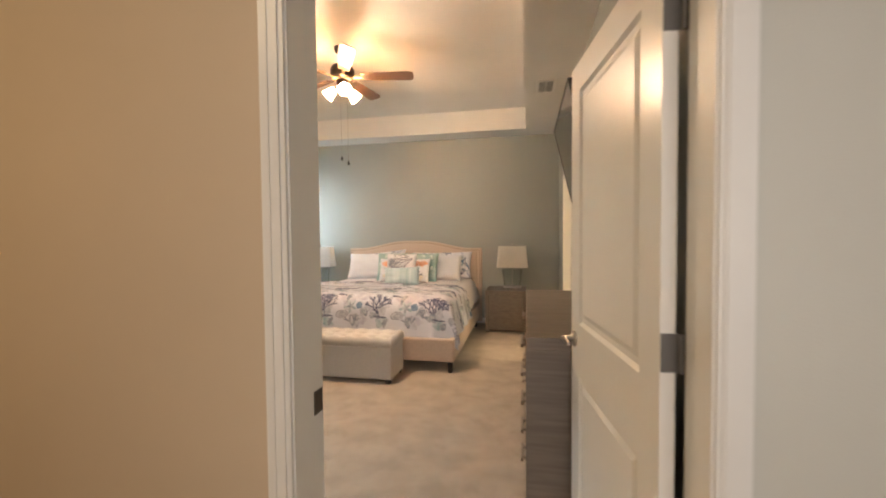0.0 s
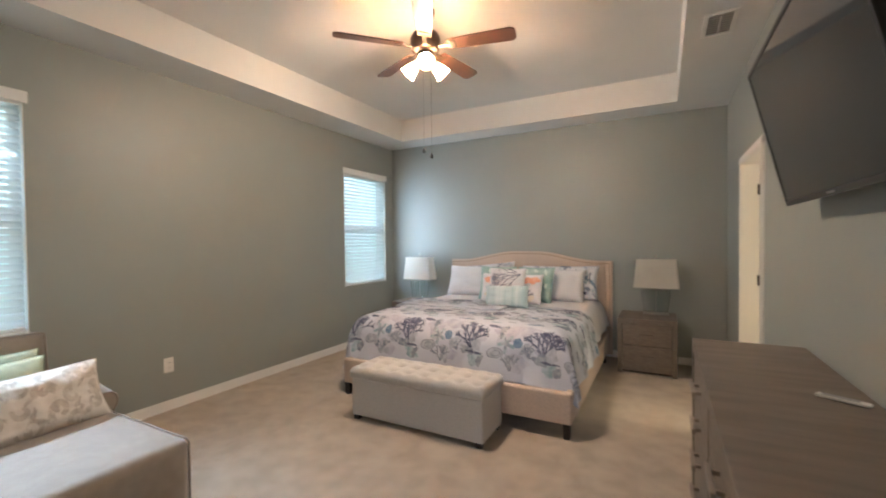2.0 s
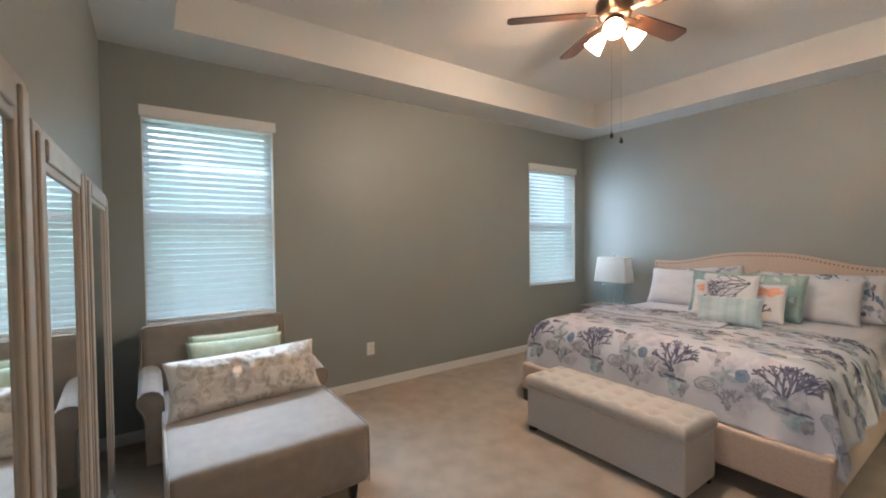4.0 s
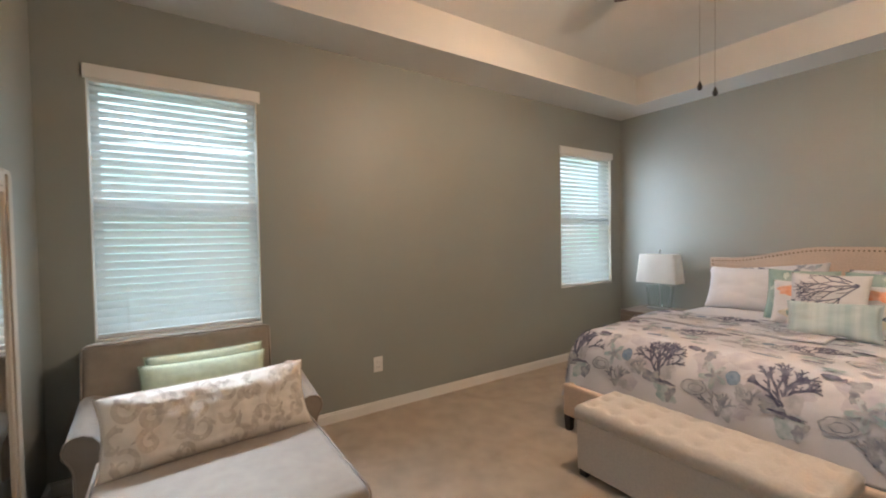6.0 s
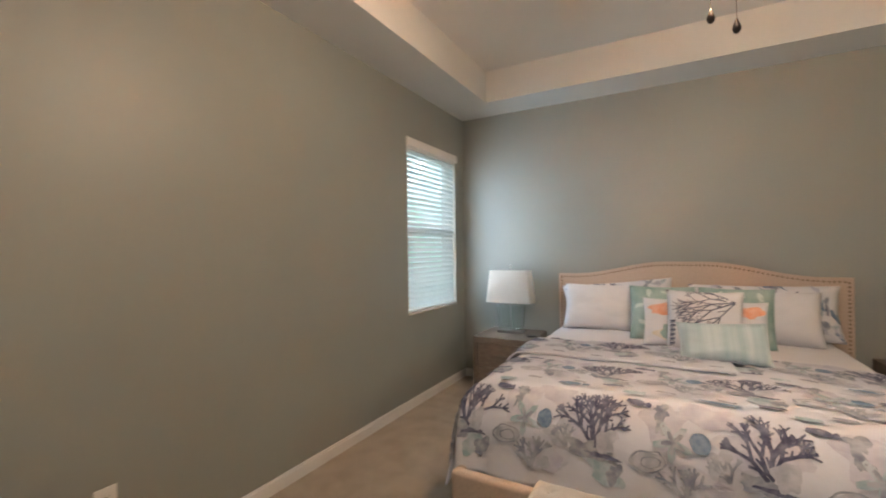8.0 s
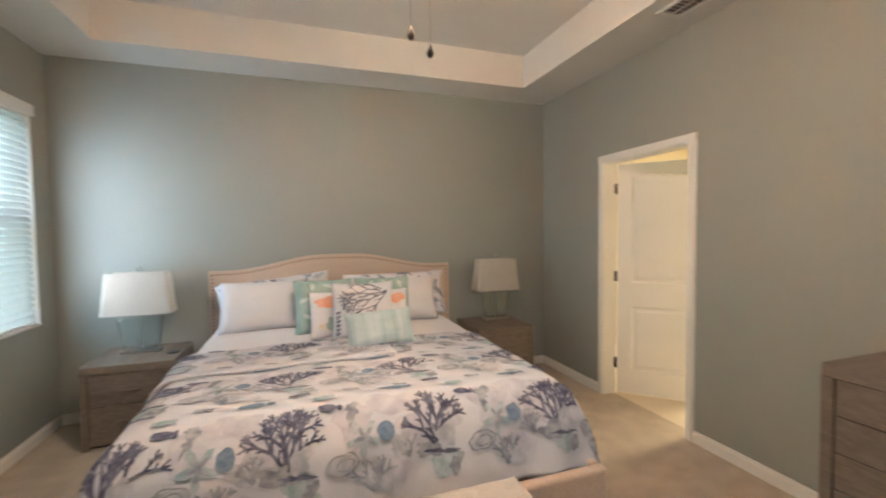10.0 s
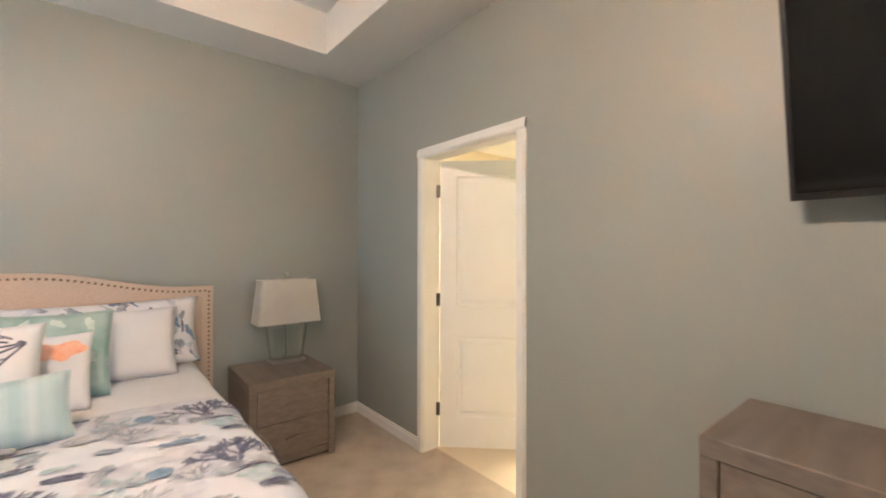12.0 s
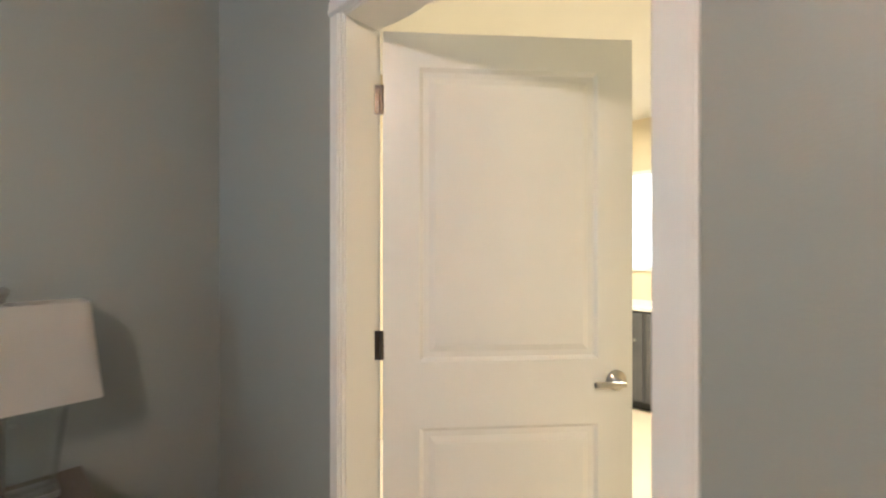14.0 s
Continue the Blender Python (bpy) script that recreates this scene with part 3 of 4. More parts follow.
# one repeat of the print, from the foot of its large coral: (kind, across, along, size a, size b, turn, roughness or lobes, ink)
TILE_S, TILE_T = 0.607, 0.51
PRINT = [("wash", -0.02, -0.10, 0.13, 0.07, 0.1, 0.7, LILAC), ("wash", 0.28, -0.14, 0.09, 0.08, 0.3, 0.7, LILAC), ("wash", 0.45, -0.20, 0.10, 0.05, 0.2, 0.8, LILAC), 
         ("wash", 0.40, 0.06, 0.08, 0.05, 0.4, 0.8, LILAC), ("sponge", 0.045, 0.075, 0.068, 0.052, 0.2, 0.7, TEAL), ("sponge", 0.085, 0.085, 0.030, 0.040, 0.5, 0.7, INK2),
         ("sea_fan", -0.15, -0.035, 0.045, 0.045, 0.2, 0.8, PALE), ("small_coral", -0.12, 0.02, 0.095, 3, -105, 0.07, INK2), ("coral", 0.0, 0.0, 0.212, 4, -90, 0.040, INK), ("rock", -0.03, 0.010, 0.065, 0.033, 0.1, 0.7, INK2), ("rock", 0.035, 0.025, 0.075, 0.010, 0.05, 0.5, INK),
         ("sponge", 0.052, -0.030, 0.042, 0.045, 0.3, 0.5, PALE), ("shell", 0.215, 0.006, 0.066, 0.036, -0.1, 0.3, PALE), ("shell_outline", 0.215, 0.006, 0.070, 0.040, -0.1, 0.86, INK2), ("shell_outline", 0.222, 0.008, 0.042, 0.022, -0.1, 0.80, INK2),
         ("seahorse", 0.262, -0.195, 0.030, 0.026, 0.3, 0.9, INK2), ("seahorse", 0.255, -0.150, 0.018, 0.042, 0.2, 0.9, INK2), ("seahorse", 0.272, -0.108, 0.024, 0.014, 0.6, 0.9, INK2), ("starfish", 0.300, -0.072, 0.078, 0.078, 0.4, 5, TEAL), ("starfish", 0.302, -0.070, 0.046, 0.046, 0.5, 5, INK2),
         ("urchin", 0.393, -0.082, 0.036, 0.036, 0, 0.2, NAVY), ("fish", 0.164, -0.210, 0.042, 0.018, 0.1, 0.3, INK), ("small_coral", 0.34, 0.125, 0.12, 3, -92, 0.075, INK2), ("sponge", 0.39, 0.10, 0.035, 0.030, 0.2, 0.7, PALE),
         ("fish", 0.47, -0.30, 0.062, 0.018, 0.05, 0.4, NAVY), ("fish", 0.043, -0.348, 0.040, 0.014, -0.1, 0.3, INK), ("fish", 0.268, -0.343, 0.034, 0.014, 0.1, 0.3, INK2), ("fish", 0.147, -0.283, 0.036, 0.016, -0.1, 0.4, TEAL), ("fish", -0.11, -0.335, 0.030, 0.013, 0.2, 0.4, INK2)]
for row, col, (order, (kind, ds, dt, a, b, turn, c, ink)) in itertools.product(range(3), range(-2, 4), list(enumerate(PRINT))):
    s, t, over = -0.352 + TILE_S * col + ds, 2.364 - TILE_T * row + dt, 0.00025 * order
    if kind in ("coral", "small_coral"):
        motif(kind + "_print", lambda bm, f: coral(bm, f, (s, t), a, turn, b, 0.42, c), s, t, 0.03, ink, over)
    elif kind == "starfish":
        motif("starfish_print", lambda bm, f: blob(bm, f, (s, t), a, b, turn, 0.1, c), s, t, 0.05, ink, over)
    elif kind == "shell_outline":
        motif("shell_outline_print", lambda bm, f: blob(bm, f, (s, t), a, b, turn, 0.2, 0, c), s, t, 0.04, ink, over)
    elif kind == "fish":
        motif("fish_print", lambda bm, f: [blob(bm, f, (s, t), a, b, turn, c), blob(bm, f, (s + 1.1 * a * math.cos(turn), t + 1.1 * a * math.sin(turn)), 0.3 * a, 0.8 * b, turn, 0.5)], s, t, 0.04, ink, over)
    else:
        motif(kind + "_print", lambda bm, f: blob(bm, f, (s, t), a, b, turn, c), s, t, 0.04, ink, over)


# ---- pillows ----
def pillow_point(w, h, th, front=-1, ear=0.06):
    def f(u, v, lift=0.0):
        k = max(0.0, (1 - abs(u) ** 3.2) * (1 - abs(v) ** 3.2)) ** 0.5
        sx = w / 2 * (1 - ear * (1 - abs(v) ** 2.0) * abs(u) ** 2)
        sz = h / 2 * (1 - ear * (1 - abs(u) ** 2.0) * abs(v) ** 2)
        wr = 0.010 * noise.noise((u * 2.2 + w * 40, v * 2.2 + h * 31, th * 50)) + 0.005 * noise.noise((u * 5.5 + h * 17, v * 5.5 + w * 13, th * 90))
        if w > 0.8:
            wr += 0.016 * noise.noise((u * 7.5 + 3, v * 2.6, 4.4)) + 0.007 * noise.noise((u * 16, v * 6, 8.1))
        return Vector((u * sx, front * (th / 2 * k + lift + wr * k), v * sz))
    return f


def pillow(name, m, w, h, th, material, label, category="pillow", group="", piping=None, n=22):
    p = thing(name, m, label, category, group)
    bm = bmesh.new()
    for front in (-1, 1):
        f = pillow_point(w, h, th, front)
        g = [[bm.verts.new(f(-1 + 2 * i / n, -1 + 2 * j / n)) for i in range(n + 1)] for j in range(n + 1)]
        for j in range(n):
            for i in range(n):
                bm.faces.new((g[j][i], g[j][i + 1], g[j + 1][i + 1], g[j + 1][i]))
    bmesh.ops.remove_doubles(bm, verts=bm.verts[:], dist=0.0005)
    part("cushion_cover", bm, material, p, smooth=True)
    if piping:
        f = pillow_point(w, h, th)
        loop = [f(-1 + 2 * k / 12, -1) for k in range(12)] + [f(1, -1 + 2 * k / 12) for k in range(12)] + [f(1 - 2 * k / 12, 1) for k in range(12)] + [f(-1, 1 - 2 * k / 12) for k in range(12)]
        cu = bpy.data.curves.new("piping", "CURVE")
        cu.dimensions, cu.bevel_depth, cu.bevel_resolution = "3D", 0.0045, 2
        sp = cu.splines.new("POLY")
        sp.points.add(len(loop) - 1)
        for q, c in zip(sp.points, loop):
            q.co = (*c, 1)
        sp.use_cyclic_u = True
        tmp = bpy.data.objects.new("tmp", cu)
        me = bpy.data.meshes.new_from_object(tmp)
        bpy.data.objects.remove(tmp)
        me.name = "piping"
        me.materials.clear()
        me.materials.append(piping)
        ob = new("piping", me)
        ob.parent = p
    return p


GREEN = mat("sea_green_cotton", (0.25, 0.38, 0.36), 0.85, 0, 9, 0.2, 200, colour2=(0.40, 0.51, 0.49))
AQUA = mat("aqua_stripe_cotton", (0.37, 0.49, 0.54), 0.85, 0, 2.2, 0.2, 200, colour2=(0.52, 0.60, 0.64), stretch=(9, 1, 0.4))
ORANGE = mat("coral_orange_ink", (0.80, 0.36, 0.22), 0.9, 0, 25, colour2=(0.82, 0.50, 0.38))
SANDP = mat("sand_wash_ink", (0.66, 0.58, 0.46), 0.9, 0, 20, colour2=(0.72, 0.68, 0.62))
LEAFP = mat("pale_leaf_ink", (0.60, 0.68, 0.64), 0.9, 0.1, 30)
PIPE = mat("white_piping", (0.72, 0.72, 0.70), 0.8, 0.03)
BEDP = "pillows on the bed"


def lean(x, y, z, h, back, turn=0):
    """Pose of a pillow that stands on its lower edge at (x, y, z) and leans back by some degrees."""
    a = radians(back)
    return pose(x, y, z) @ pose(0, 0, 0, 0, 0, turn) @ pose(0, 0, 0, -back) @ pose(0, 0, h / 2)


for m, w, h in ((lean(-2.72, -0.33, 0.725, 0.39, 18, 3) @ pose(0, 0, 0, 0, -6), 0.90, 0.40), (lean(-1.725, -0.33, 0.715, 0.40, 17, -3) @ pose(0, 0, 0, 0, -1), 0.93, 0.41)):
    p = pillow("sham_pillow", m, w, h, 0.15, SHEET, "white sham with slate blue leaf print behind other pillows", group=BEDP)
    fs0 = pillow_point(w, h, 0.15)
    for k in range(72):
        at = (rnd.uniform(-0.95, 0.95), rnd.uniform(-0.95, 0.95))
        up = 0.003 + 0.0001 * k
        fs = lambda u, v: fs0(max(-0.985, min(0.985, u)), max(-0.985, min(0.985, v)), up)
        print_on("leaf_print", lambda bm: blob(bm, fs, at, rnd.uniform(0.02, 0.060), rnd.uniform(0.07, 0.21), rnd.uniform(-0.5, 0.5), 0.9), rnd.choice((INK, INK, INK2, INK2, PALE, LILAC, NAVY, TEAL)), p)
pillow("white_pillow", lean(-2.82, -0.47, 0.72, 0.38, 22, 2), 0.64, 0.41, 0.20, SHEET, "plump white cotton sleeping pillow against the headboard", group=BEDP)
pillow("white_pillow", lean(-1.72, -0.49, 0.70, 0.39, 22, -2), 0.66, 0.405, 0.22, SHEET, "plump white cotton sleeping pillow against the headboard", group=BEDP)


def sea_print(p, w, h, th, orange, white, dark):
    f0 = pillow_point(w, h, th)
    f = lambda u, v: f0(max(-0.99, min(0.99, u)), max(-0.99, min(0.99, v)), 0.003)
    g = lambda u, v: f0(max(-0.99, min(0.99, u)), max(-0.99, min(0.99, v)), 0.005)
    print_on("sand_patch", lambda bm: blob(bm, f, (white[0] + 0.1, -0.55), 0.6, 0.30, 0, 0.5), SANDP, p)
    print_on("coral_patch", lambda bm: blob(bm, g, orange, 0.52, 0.24, 0.1, 0.7), ORANGE, p)
    print_on("teal_patch", lambda bm: blob(bm, g, (white[0] - 0.12, -0.45), 0.22, 0.28, 0.1, 0.5), GREEN, p)
    print_on("seaweed_patch", lambda bm: coral(bm, g, dark, 0.75, 90, 3, 0.5, 0.07), INK, p)


for x, turn in ((-2.36, 4), (-1.92, -5)):
    p = pillow("square_pillow", lean(x, -0.72, 0.715, 0.40, 20, turn), 0.44, 0.42, 0.15, GREEN, "sea-green square pillow with pale leaf print", group=BEDP, piping=GREEN)
    f0 = pillow_point(0.44, 0.42, 0.15)
    fl = lambda u, v: f0(max(-0.97, min(0.97, u)), max(-0.97, min(0.97, v)), 0.003)
    for q in ((-0.70, 0.2), (-0.62, -0.4), (0.1, 0.72), (0.65, 0.66), (-0.4, 0.7), (0.72, -0.1)):
        print_on("leaf_print", lambda bm: blob(bm, fl, q, 0.16, 0.07, rnd.uniform(0, 3), 0.6), LEAFP, p)
for x, y, turn in ((-2.30, -0.90, 3), (-1.945, -0.92, -4)):
    p = pillow("reef_pillow", lean(x, y, 0.717, 0.33, 18, turn), 0.36, 0.34, 0.12, SHEET, "small white pillow with orange coral and seaweed print", group=BEDP)
    sea_print(p, 0.36, 0.34, 0.12, (-0.25 if x < -2 else 0.35, 0.50), (-0.05, -0.1), (0.35 if x < -2 else 0.1, -0.80))
p = pillow("coral_pillow", lean(-2.125, -1.07, 0.72, 0.40, 14, -4), 0.43, 0.41, 0.15, SHEET, "white square pillow with dark branching coral print", group=BEDP)
f0 = pillow_point(0.43, 0.41, 0.15)
fc = lambda u, v: f0(max(-0.97, min(0.97, u)), max(-0.97, min(0.97, v)), 0.003)
print_on("coral_print", lambda bm: coral(bm, fc, (0.80, 0.62), 1.55, 186, 4, 0.42, 0.014), INK, p)
for k in range(6):
    v = -0.05 - 0.14 * k
    print_on("letter_bar", lambda bm: [ribbon(bm, fc, (-0.90, v), (-0.74, v + 0.02), 0.035, 0.035), ribbon(bm, fc, (-0.9, v - 0.06), (-0.78, v - 0.05), 0.012, 0.012)], INK, p)
p = pillow("lumbar_pillow", lean(-2.035, -1.30, 0.718, 0.24, 24, 6) @ pose(0, 0, 0, 0, -2), 0.455, 0.25, 0.16, AQUA, "small aqua lumbar pillow with pale woven stripes", group=BEDP, piping=AQUA)


# ---- storage bench ----
bench = thing("storage_bench", pose(-2.24, -2.60, 0), "light grey upholstered storage bench with tufted lid", "bench")
bw, bd = 0.565, 0.187
part("body", cuboid(-bw, bw, -bd, bd, 0.035, 0.335, 0.012, 3), BENCHF, bench)
bm = bmesh.new()
nx, ny = 66, 22
lw, ld = bw + 0.008, bd + 0.008
tufts = [(-lw + 2 * lw * (i + 0.5) / 8, -ld + 2 * ld * (j + 0.5) / 3) for i in range(8) for j in range(3)]


def lid_z(x, y):
    e = min(lw - abs(x), ld - abs(y))
    z = 0.425 - 0.035 * max(0.0, 1 - e / 0.035) ** 2
    for tx, ty in tufts:
        d = math.hypot(x - tx, y - ty)
        z -= 0.026 * math.exp(-(d / 0.032) ** 2)
    return z


top = [[bm.verts.new((-lw + 2 * lw * i / nx, -ld + 2 * ld * j / ny, lid_z(-lw + 2 * lw * i / nx, -ld + 2 * ld * j / ny))) for i in range(nx + 1)] for j in range(ny + 1)]
for j in range(ny):
    for i in range(nx):
        bm.faces.new((top[j][i], top[j][i + 1], top[j + 1][i + 1], top[j + 1][i]))
rim = [top[0][i] for i in range(nx + 1)] + [top[j][nx] for j in range(1, ny + 1)] + [top[ny][i] for i in range(nx - 1, -1, -1)] + [top[j][0] for j in range(ny - 1, 0, -1)]
low = [bm.verts.new((v.co.x, v.co.y, 0.338)) for v in rim]
for k in range(len(rim)):
    bm.faces.new((rim[k], low[k], low[(k + 1) % len(rim)], rim[(k + 1) % len(rim)]))
bm.faces.new(low)
lid = part("lid", bm, BENCHF, bench, "button-tufted padded lid", True)
for tx, ty in tufts:
    part("button", moved(lathe([(0.011, 0), (0.010, 0.004), (0.005, 0.007)], 10), pose(tx, ty, lid_z(tx, ty) - 0.001)), BENCHF, lid, smooth=True)
for x in (-bw + 0.035, bw - 0.035):
    for y in (-bd + 0.03, bd - 0.03):
        part("foot", cuboid(x - 0.025, x + 0.025, y - 0.022, y + 0.022, 0, 0.036, 0.004), DARKLEG, bench)


# ---- nightstands ----
def chest(name, m, w, d, h, cols, rows, label, category, group, handle_w, handle_material):
    """A chest of drawers; local x across the front, the front faces -y, the back at y = 0."""
    c = thing(name, m, label, category, group)
    fr = 0.045
    part("top_panel", cuboid(-w / 2, w / 2, -d, 0, h - 0.055, h, 0.004), GREYWOOD, c)
    for x in (-w / 2, w / 2 - fr):
        part("side_panel", cuboid(x, x + fr, -d, 0, 0, h - 0.055, 0.004), GREYWOOD, c)
    part("base_rail", cuboid(-w / 2 + fr, w / 2 - fr, -d + 0.008, -0.02, 0.03, 0.075), GREYWOOD, c)
    part("back_panel", cuboid(-w / 2 + fr, w / 2 - fr, -0.02, 0, 0.03, h - 0.055), GREYWOOD, c)
    for k in range(1, cols):
        x = -w / 2 + fr + (w - 2 * fr) * k / cols
        part("divider", cuboid(x - 0.010, x + 0.010, -d + 0.004, -0.02, 0.075, h - 0.055), GREYWOOD, c)
    part("toe_kick", cuboid(-w / 2 + fr, w / 2 - fr, -d + 0.05, -d + 0.06, 0.0, 0.03), DARKLEG, c)
    cw, rh = (w - 2 * fr) / cols, (h - 0.055 - 0.075) / rows
    for i in range(cols):
        for j in range(rows):
            x0, z0 = -w / 2 + fr + cw * i, 0.075 + rh * j
            gl, gr = (0.004 if i == 0 else 0.014), (0.004 if i == cols - 1 else 0.014)
            dr = part("drawer", cuboid(x0 + gl, x0 + cw - gr, -d + 0.006, -0.05, z0 + 0.0025, z0 + rh - 0.0025, 0.002), GREYWOOD, c)
            xc, zc = x0 + cw / 2, z0 + rh * 0.5
            hd = cuboid(xc - handle_w / 2, xc + handle_w / 2, -d - 0.028, -d - 0.014, zc - 0.011, zc + 0.011, 0.003)
            hd = joined(hd, cuboid(xc - handle_w * 0.36, xc - handle_w * 0.36 + 0.012, -d - 0.015, -d + 0.007, zc - 0.006, zc + 0.006), cuboid(xc + handle_w * 0.36 - 0.012, xc + handle_w * 0.36, -d - 0.015, -d + 0.007, zc - 0.006, zc + 0.006))
            part("handle", hd, handle_material, dr, "flat wooden bar handle")
    return c


HANDLE = mat("greige_bar_handle", (0.29, 0.24, 0.20), 0.4, 0.08, 20, metal=0.2)
ns = chest("nightstand", pose(-0.757, -0.03, 0), 0.56, 0.55, 0.578, 1, 2, "grey-brown wooden nightstand with two drawers", "nightstand", "nightstands beside the bed", 0.13, GREYWOOD)
copy_thing(ns, pose(-3.685, -0.03, 0))
chest("dresser", pose(-0.012, -3.665, 0, 0, 0, -90), 1.63, 0.455, 0.90, 2, 5, "long grey-brown wooden dresser with ten drawers", "dresser", "", 0.165, HANDLE)


# ---- table lamps ----
def table_lamp(x, y, z):
    lp = thing("table_lamp", pose(x, y, z), "clear glass table lamp with white rectangular shade", "lamp", "lamps on the nightstands")
    part("foot", cuboid(-0.125, 0.125, -0.055, 0.055, 0, 0.022, 0.004), NICKEL, lp, "polished metal foot")

    def ring(w, d, zz, bmx, n=6):
        r, vs = min(w, d) * 0.42, []
        for cx, cy, a0 in ((w / 2 - r, d / 2 - r, 0), (-w / 2 + r, d / 2 - r, 90), (-w / 2 + r, -d / 2 + r, 180), (w / 2 - r, -d / 2 + r, 270)):
            for k in range(n + 1):
                a = radians(a0 + 90 * k / n)
                vs.append(bmx.verts.new((cx + r * math.cos(a), cy + r * math.sin(a), zz)))
        return vs
    bm = bmesh.new()
    prof = ((0.235, 0.10, 0.023), (0.25, 0.105, 0.06), (0.275, 0.11, 0.16), (0.295, 0.115, 0.235), (0.298, 0.115, 0.258), (0.27, 0.10, 0.275), (0.10, 0.06, 0.283))
    rs = [ring(*q, bm) for q in prof]
    for a, b in zip(rs, rs[1:]):
        for k in range(len(a)):
            bm.faces.new((a[k], a[(k + 1) % len(a)], b[(k + 1) % len(b)], b[k]))
    bm.faces.new(rs[0][::-1])
    bm.faces.new(rs[-1])
    inner_rs = [ring(w - 0.012, d - 0.012, max(zz, 0.035) if i < 6 else zz - 0.008, bm) for i, (w, d, zz) in enumerate(prof[:6])]
    for a, b in zip(inner_rs, inner_rs[1:]):
        for k in range(len(a)):
            bm.faces.new((a[k], b[k], b[(k + 1) % len(b)], a[(k + 1) % len(a)]))
    bm.faces.new(inner_rs[0])
    bm.faces.new(inner_rs[-1][::-1])
    ob = part("glass_body", bm, LAMPGLASS, lp, "clear glass flask body", True, recalc=False)
    ob.visible_shadow = False
    part("pole", lathe([(0.006, 0.0), (0.006, 0.60)], 10), NICKEL, lp, smooth=True)
    part("socket", moved(lathe([(0.018, 0.283), (0.020, 0.30), (0.016, 0.36)], 14), Matrix()), NICKEL, lp, smooth=True)
    bm = bmesh.new()
    lo, hi = ring(0.455, 0.20, 0.297, bm, 3), ring(0.395, 0.15, 0.609, bm, 3)
    for vs, w, d in ((lo, 0.455, 0.20), (hi, 0.395, 0.15)):
        n4 = len(vs) // 4
        for q, (sx, sy) in enumerate(((1, 1), (-1, 1), (-1, -1), (1, -1))):
            for k in range(n4):
                a = radians(90 * q + 90 * k / (n4 - 1))
                vs[q * n4 + k].co.x = sx * (w / 2 - 0.02) + 0.02 * math.cos(a)
                vs[q * n4 + k].co.y = sy * (d / 2 - 0.02) + 0.02 * math.sin(a)
    for k in range(len(lo)):
        bm.faces.new((lo[k], lo[(k + 1) % len(lo)], hi[(k + 1) % len(hi)], hi[k]))
    bmesh.ops.solidify(bm, geom=bm.faces[:], thickness=0.003)
    part("shade", bm, SHADE, lp, "white tapered rectangular shade")
    bm = joined(cuboid(-0.19, 0.19, -0.0015, 0.0015, 0.598, 0.602), cuboid(-0.0015, 0.0015, -0.072, 0.072, 0.598, 0.602))
    part("spider", bm, NICKEL, lp)
    part("finial", moved(lathe([(0.004, 0), (0.006, 0.018), (0.013, 0.026), (0.016, 0.036), (0.012, 0.047), (0.003, 0.053)], 14), pose(0, 0, 0.612)), NICKEL, lp, "polished ball finial", True)
    return lp


table_lamp(-0.676, -0.178, 0.578)
table_lamp(-3.70, -0.25, 0.578)
coaster = tagged(mesh_object("coaster", moved(lathe([(0.042, 0), (0.045, 0.004), (0.042, 0.008)], 20), pose(-3.46, -0.36, 0.578)), BLACK), "small dark round coaster on the nightstand", "coaster")

# ---- television ----
tv = thing("television", look((-0.178, -3.545, 1.86), (-1.178, -3.545, 1.62)) @ pose(0, 0, 0, 0, 180, 0), "flat black wall-mounted television tilted downward", "television")
TW, TH = 0.565, 0.312
part("housing", cuboid(-TW, TW, -TH, TH, -0.03, 0.0, 0.006), BLACK, tv)
bm = joined(cuboid(-TW, TW, TH - 0.012, TH, 0.0, 0.006), cuboid(-TW, TW, -TH, -TH + 0.020, 0.0, 0.006), cuboid(-TW, -TW + 0.012, -TH + 0.02, TH - 0.012, 0.0, 0.006), cuboid(TW - 0.012, TW, -TH + 0.02, TH - 0.012, 0.0, 0.006))
part("bezel", bm, BLACK, tv)
part("screen", cuboid(-TW + 0.012, TW - 0.012, -TH + 0.02, TH - 0.012, 0.0005, 0.003), SCREEN, tv, "glossy black screen")
part("maker_mark", cuboid(-0.035, 0.035, -TH + 0.007, -TH + 0.013, 0.006, 0.0065), NICKEL, tv)
part("back_box", cuboid(-0.30, 0.30, -0.20, 0.12, -0.055, -0.03, 0.008), BLACK, tv)
mount = thing("tv_wall_mount", pose(0, -3.545, 1.86), "black metal tilting wall bracket behind the television", "bracket")
part("wall_plate", cuboid(-0.012, -0.002, -0.25, 0.25, -0.11, 0.11, 0.002), BLACK, mount)
for y in (-0.2, 0.2):
    part("arm", cuboid(-0.125, -0.012, y - 0.015, y + 0.015, -0.06, 0.02, 0.003), BLACK, mount)
remote = thing("remote_control", pose(-0.10, -3.62, 0.9, 0, 0, 62), "slim white remote control on the dresser", "remote")
part("case", cuboid(-0.015, 0.015, -0.065, 0.065, 0, 0.009, 0.003), PLASTIC, remote)
part("button_pad", cuboid(-0.010, 0.010, -0.04, 0.05, 0.009, 0.0105), mat("grey_rubber", (0.35, 0.35, 0.35), 0.7), remote)


# ---- chaise ----
ch = thing("chaise_lounge", pose(-3.45, -4.60, 0), "taupe upholstered chaise lounge with rolled arms", "chaise")


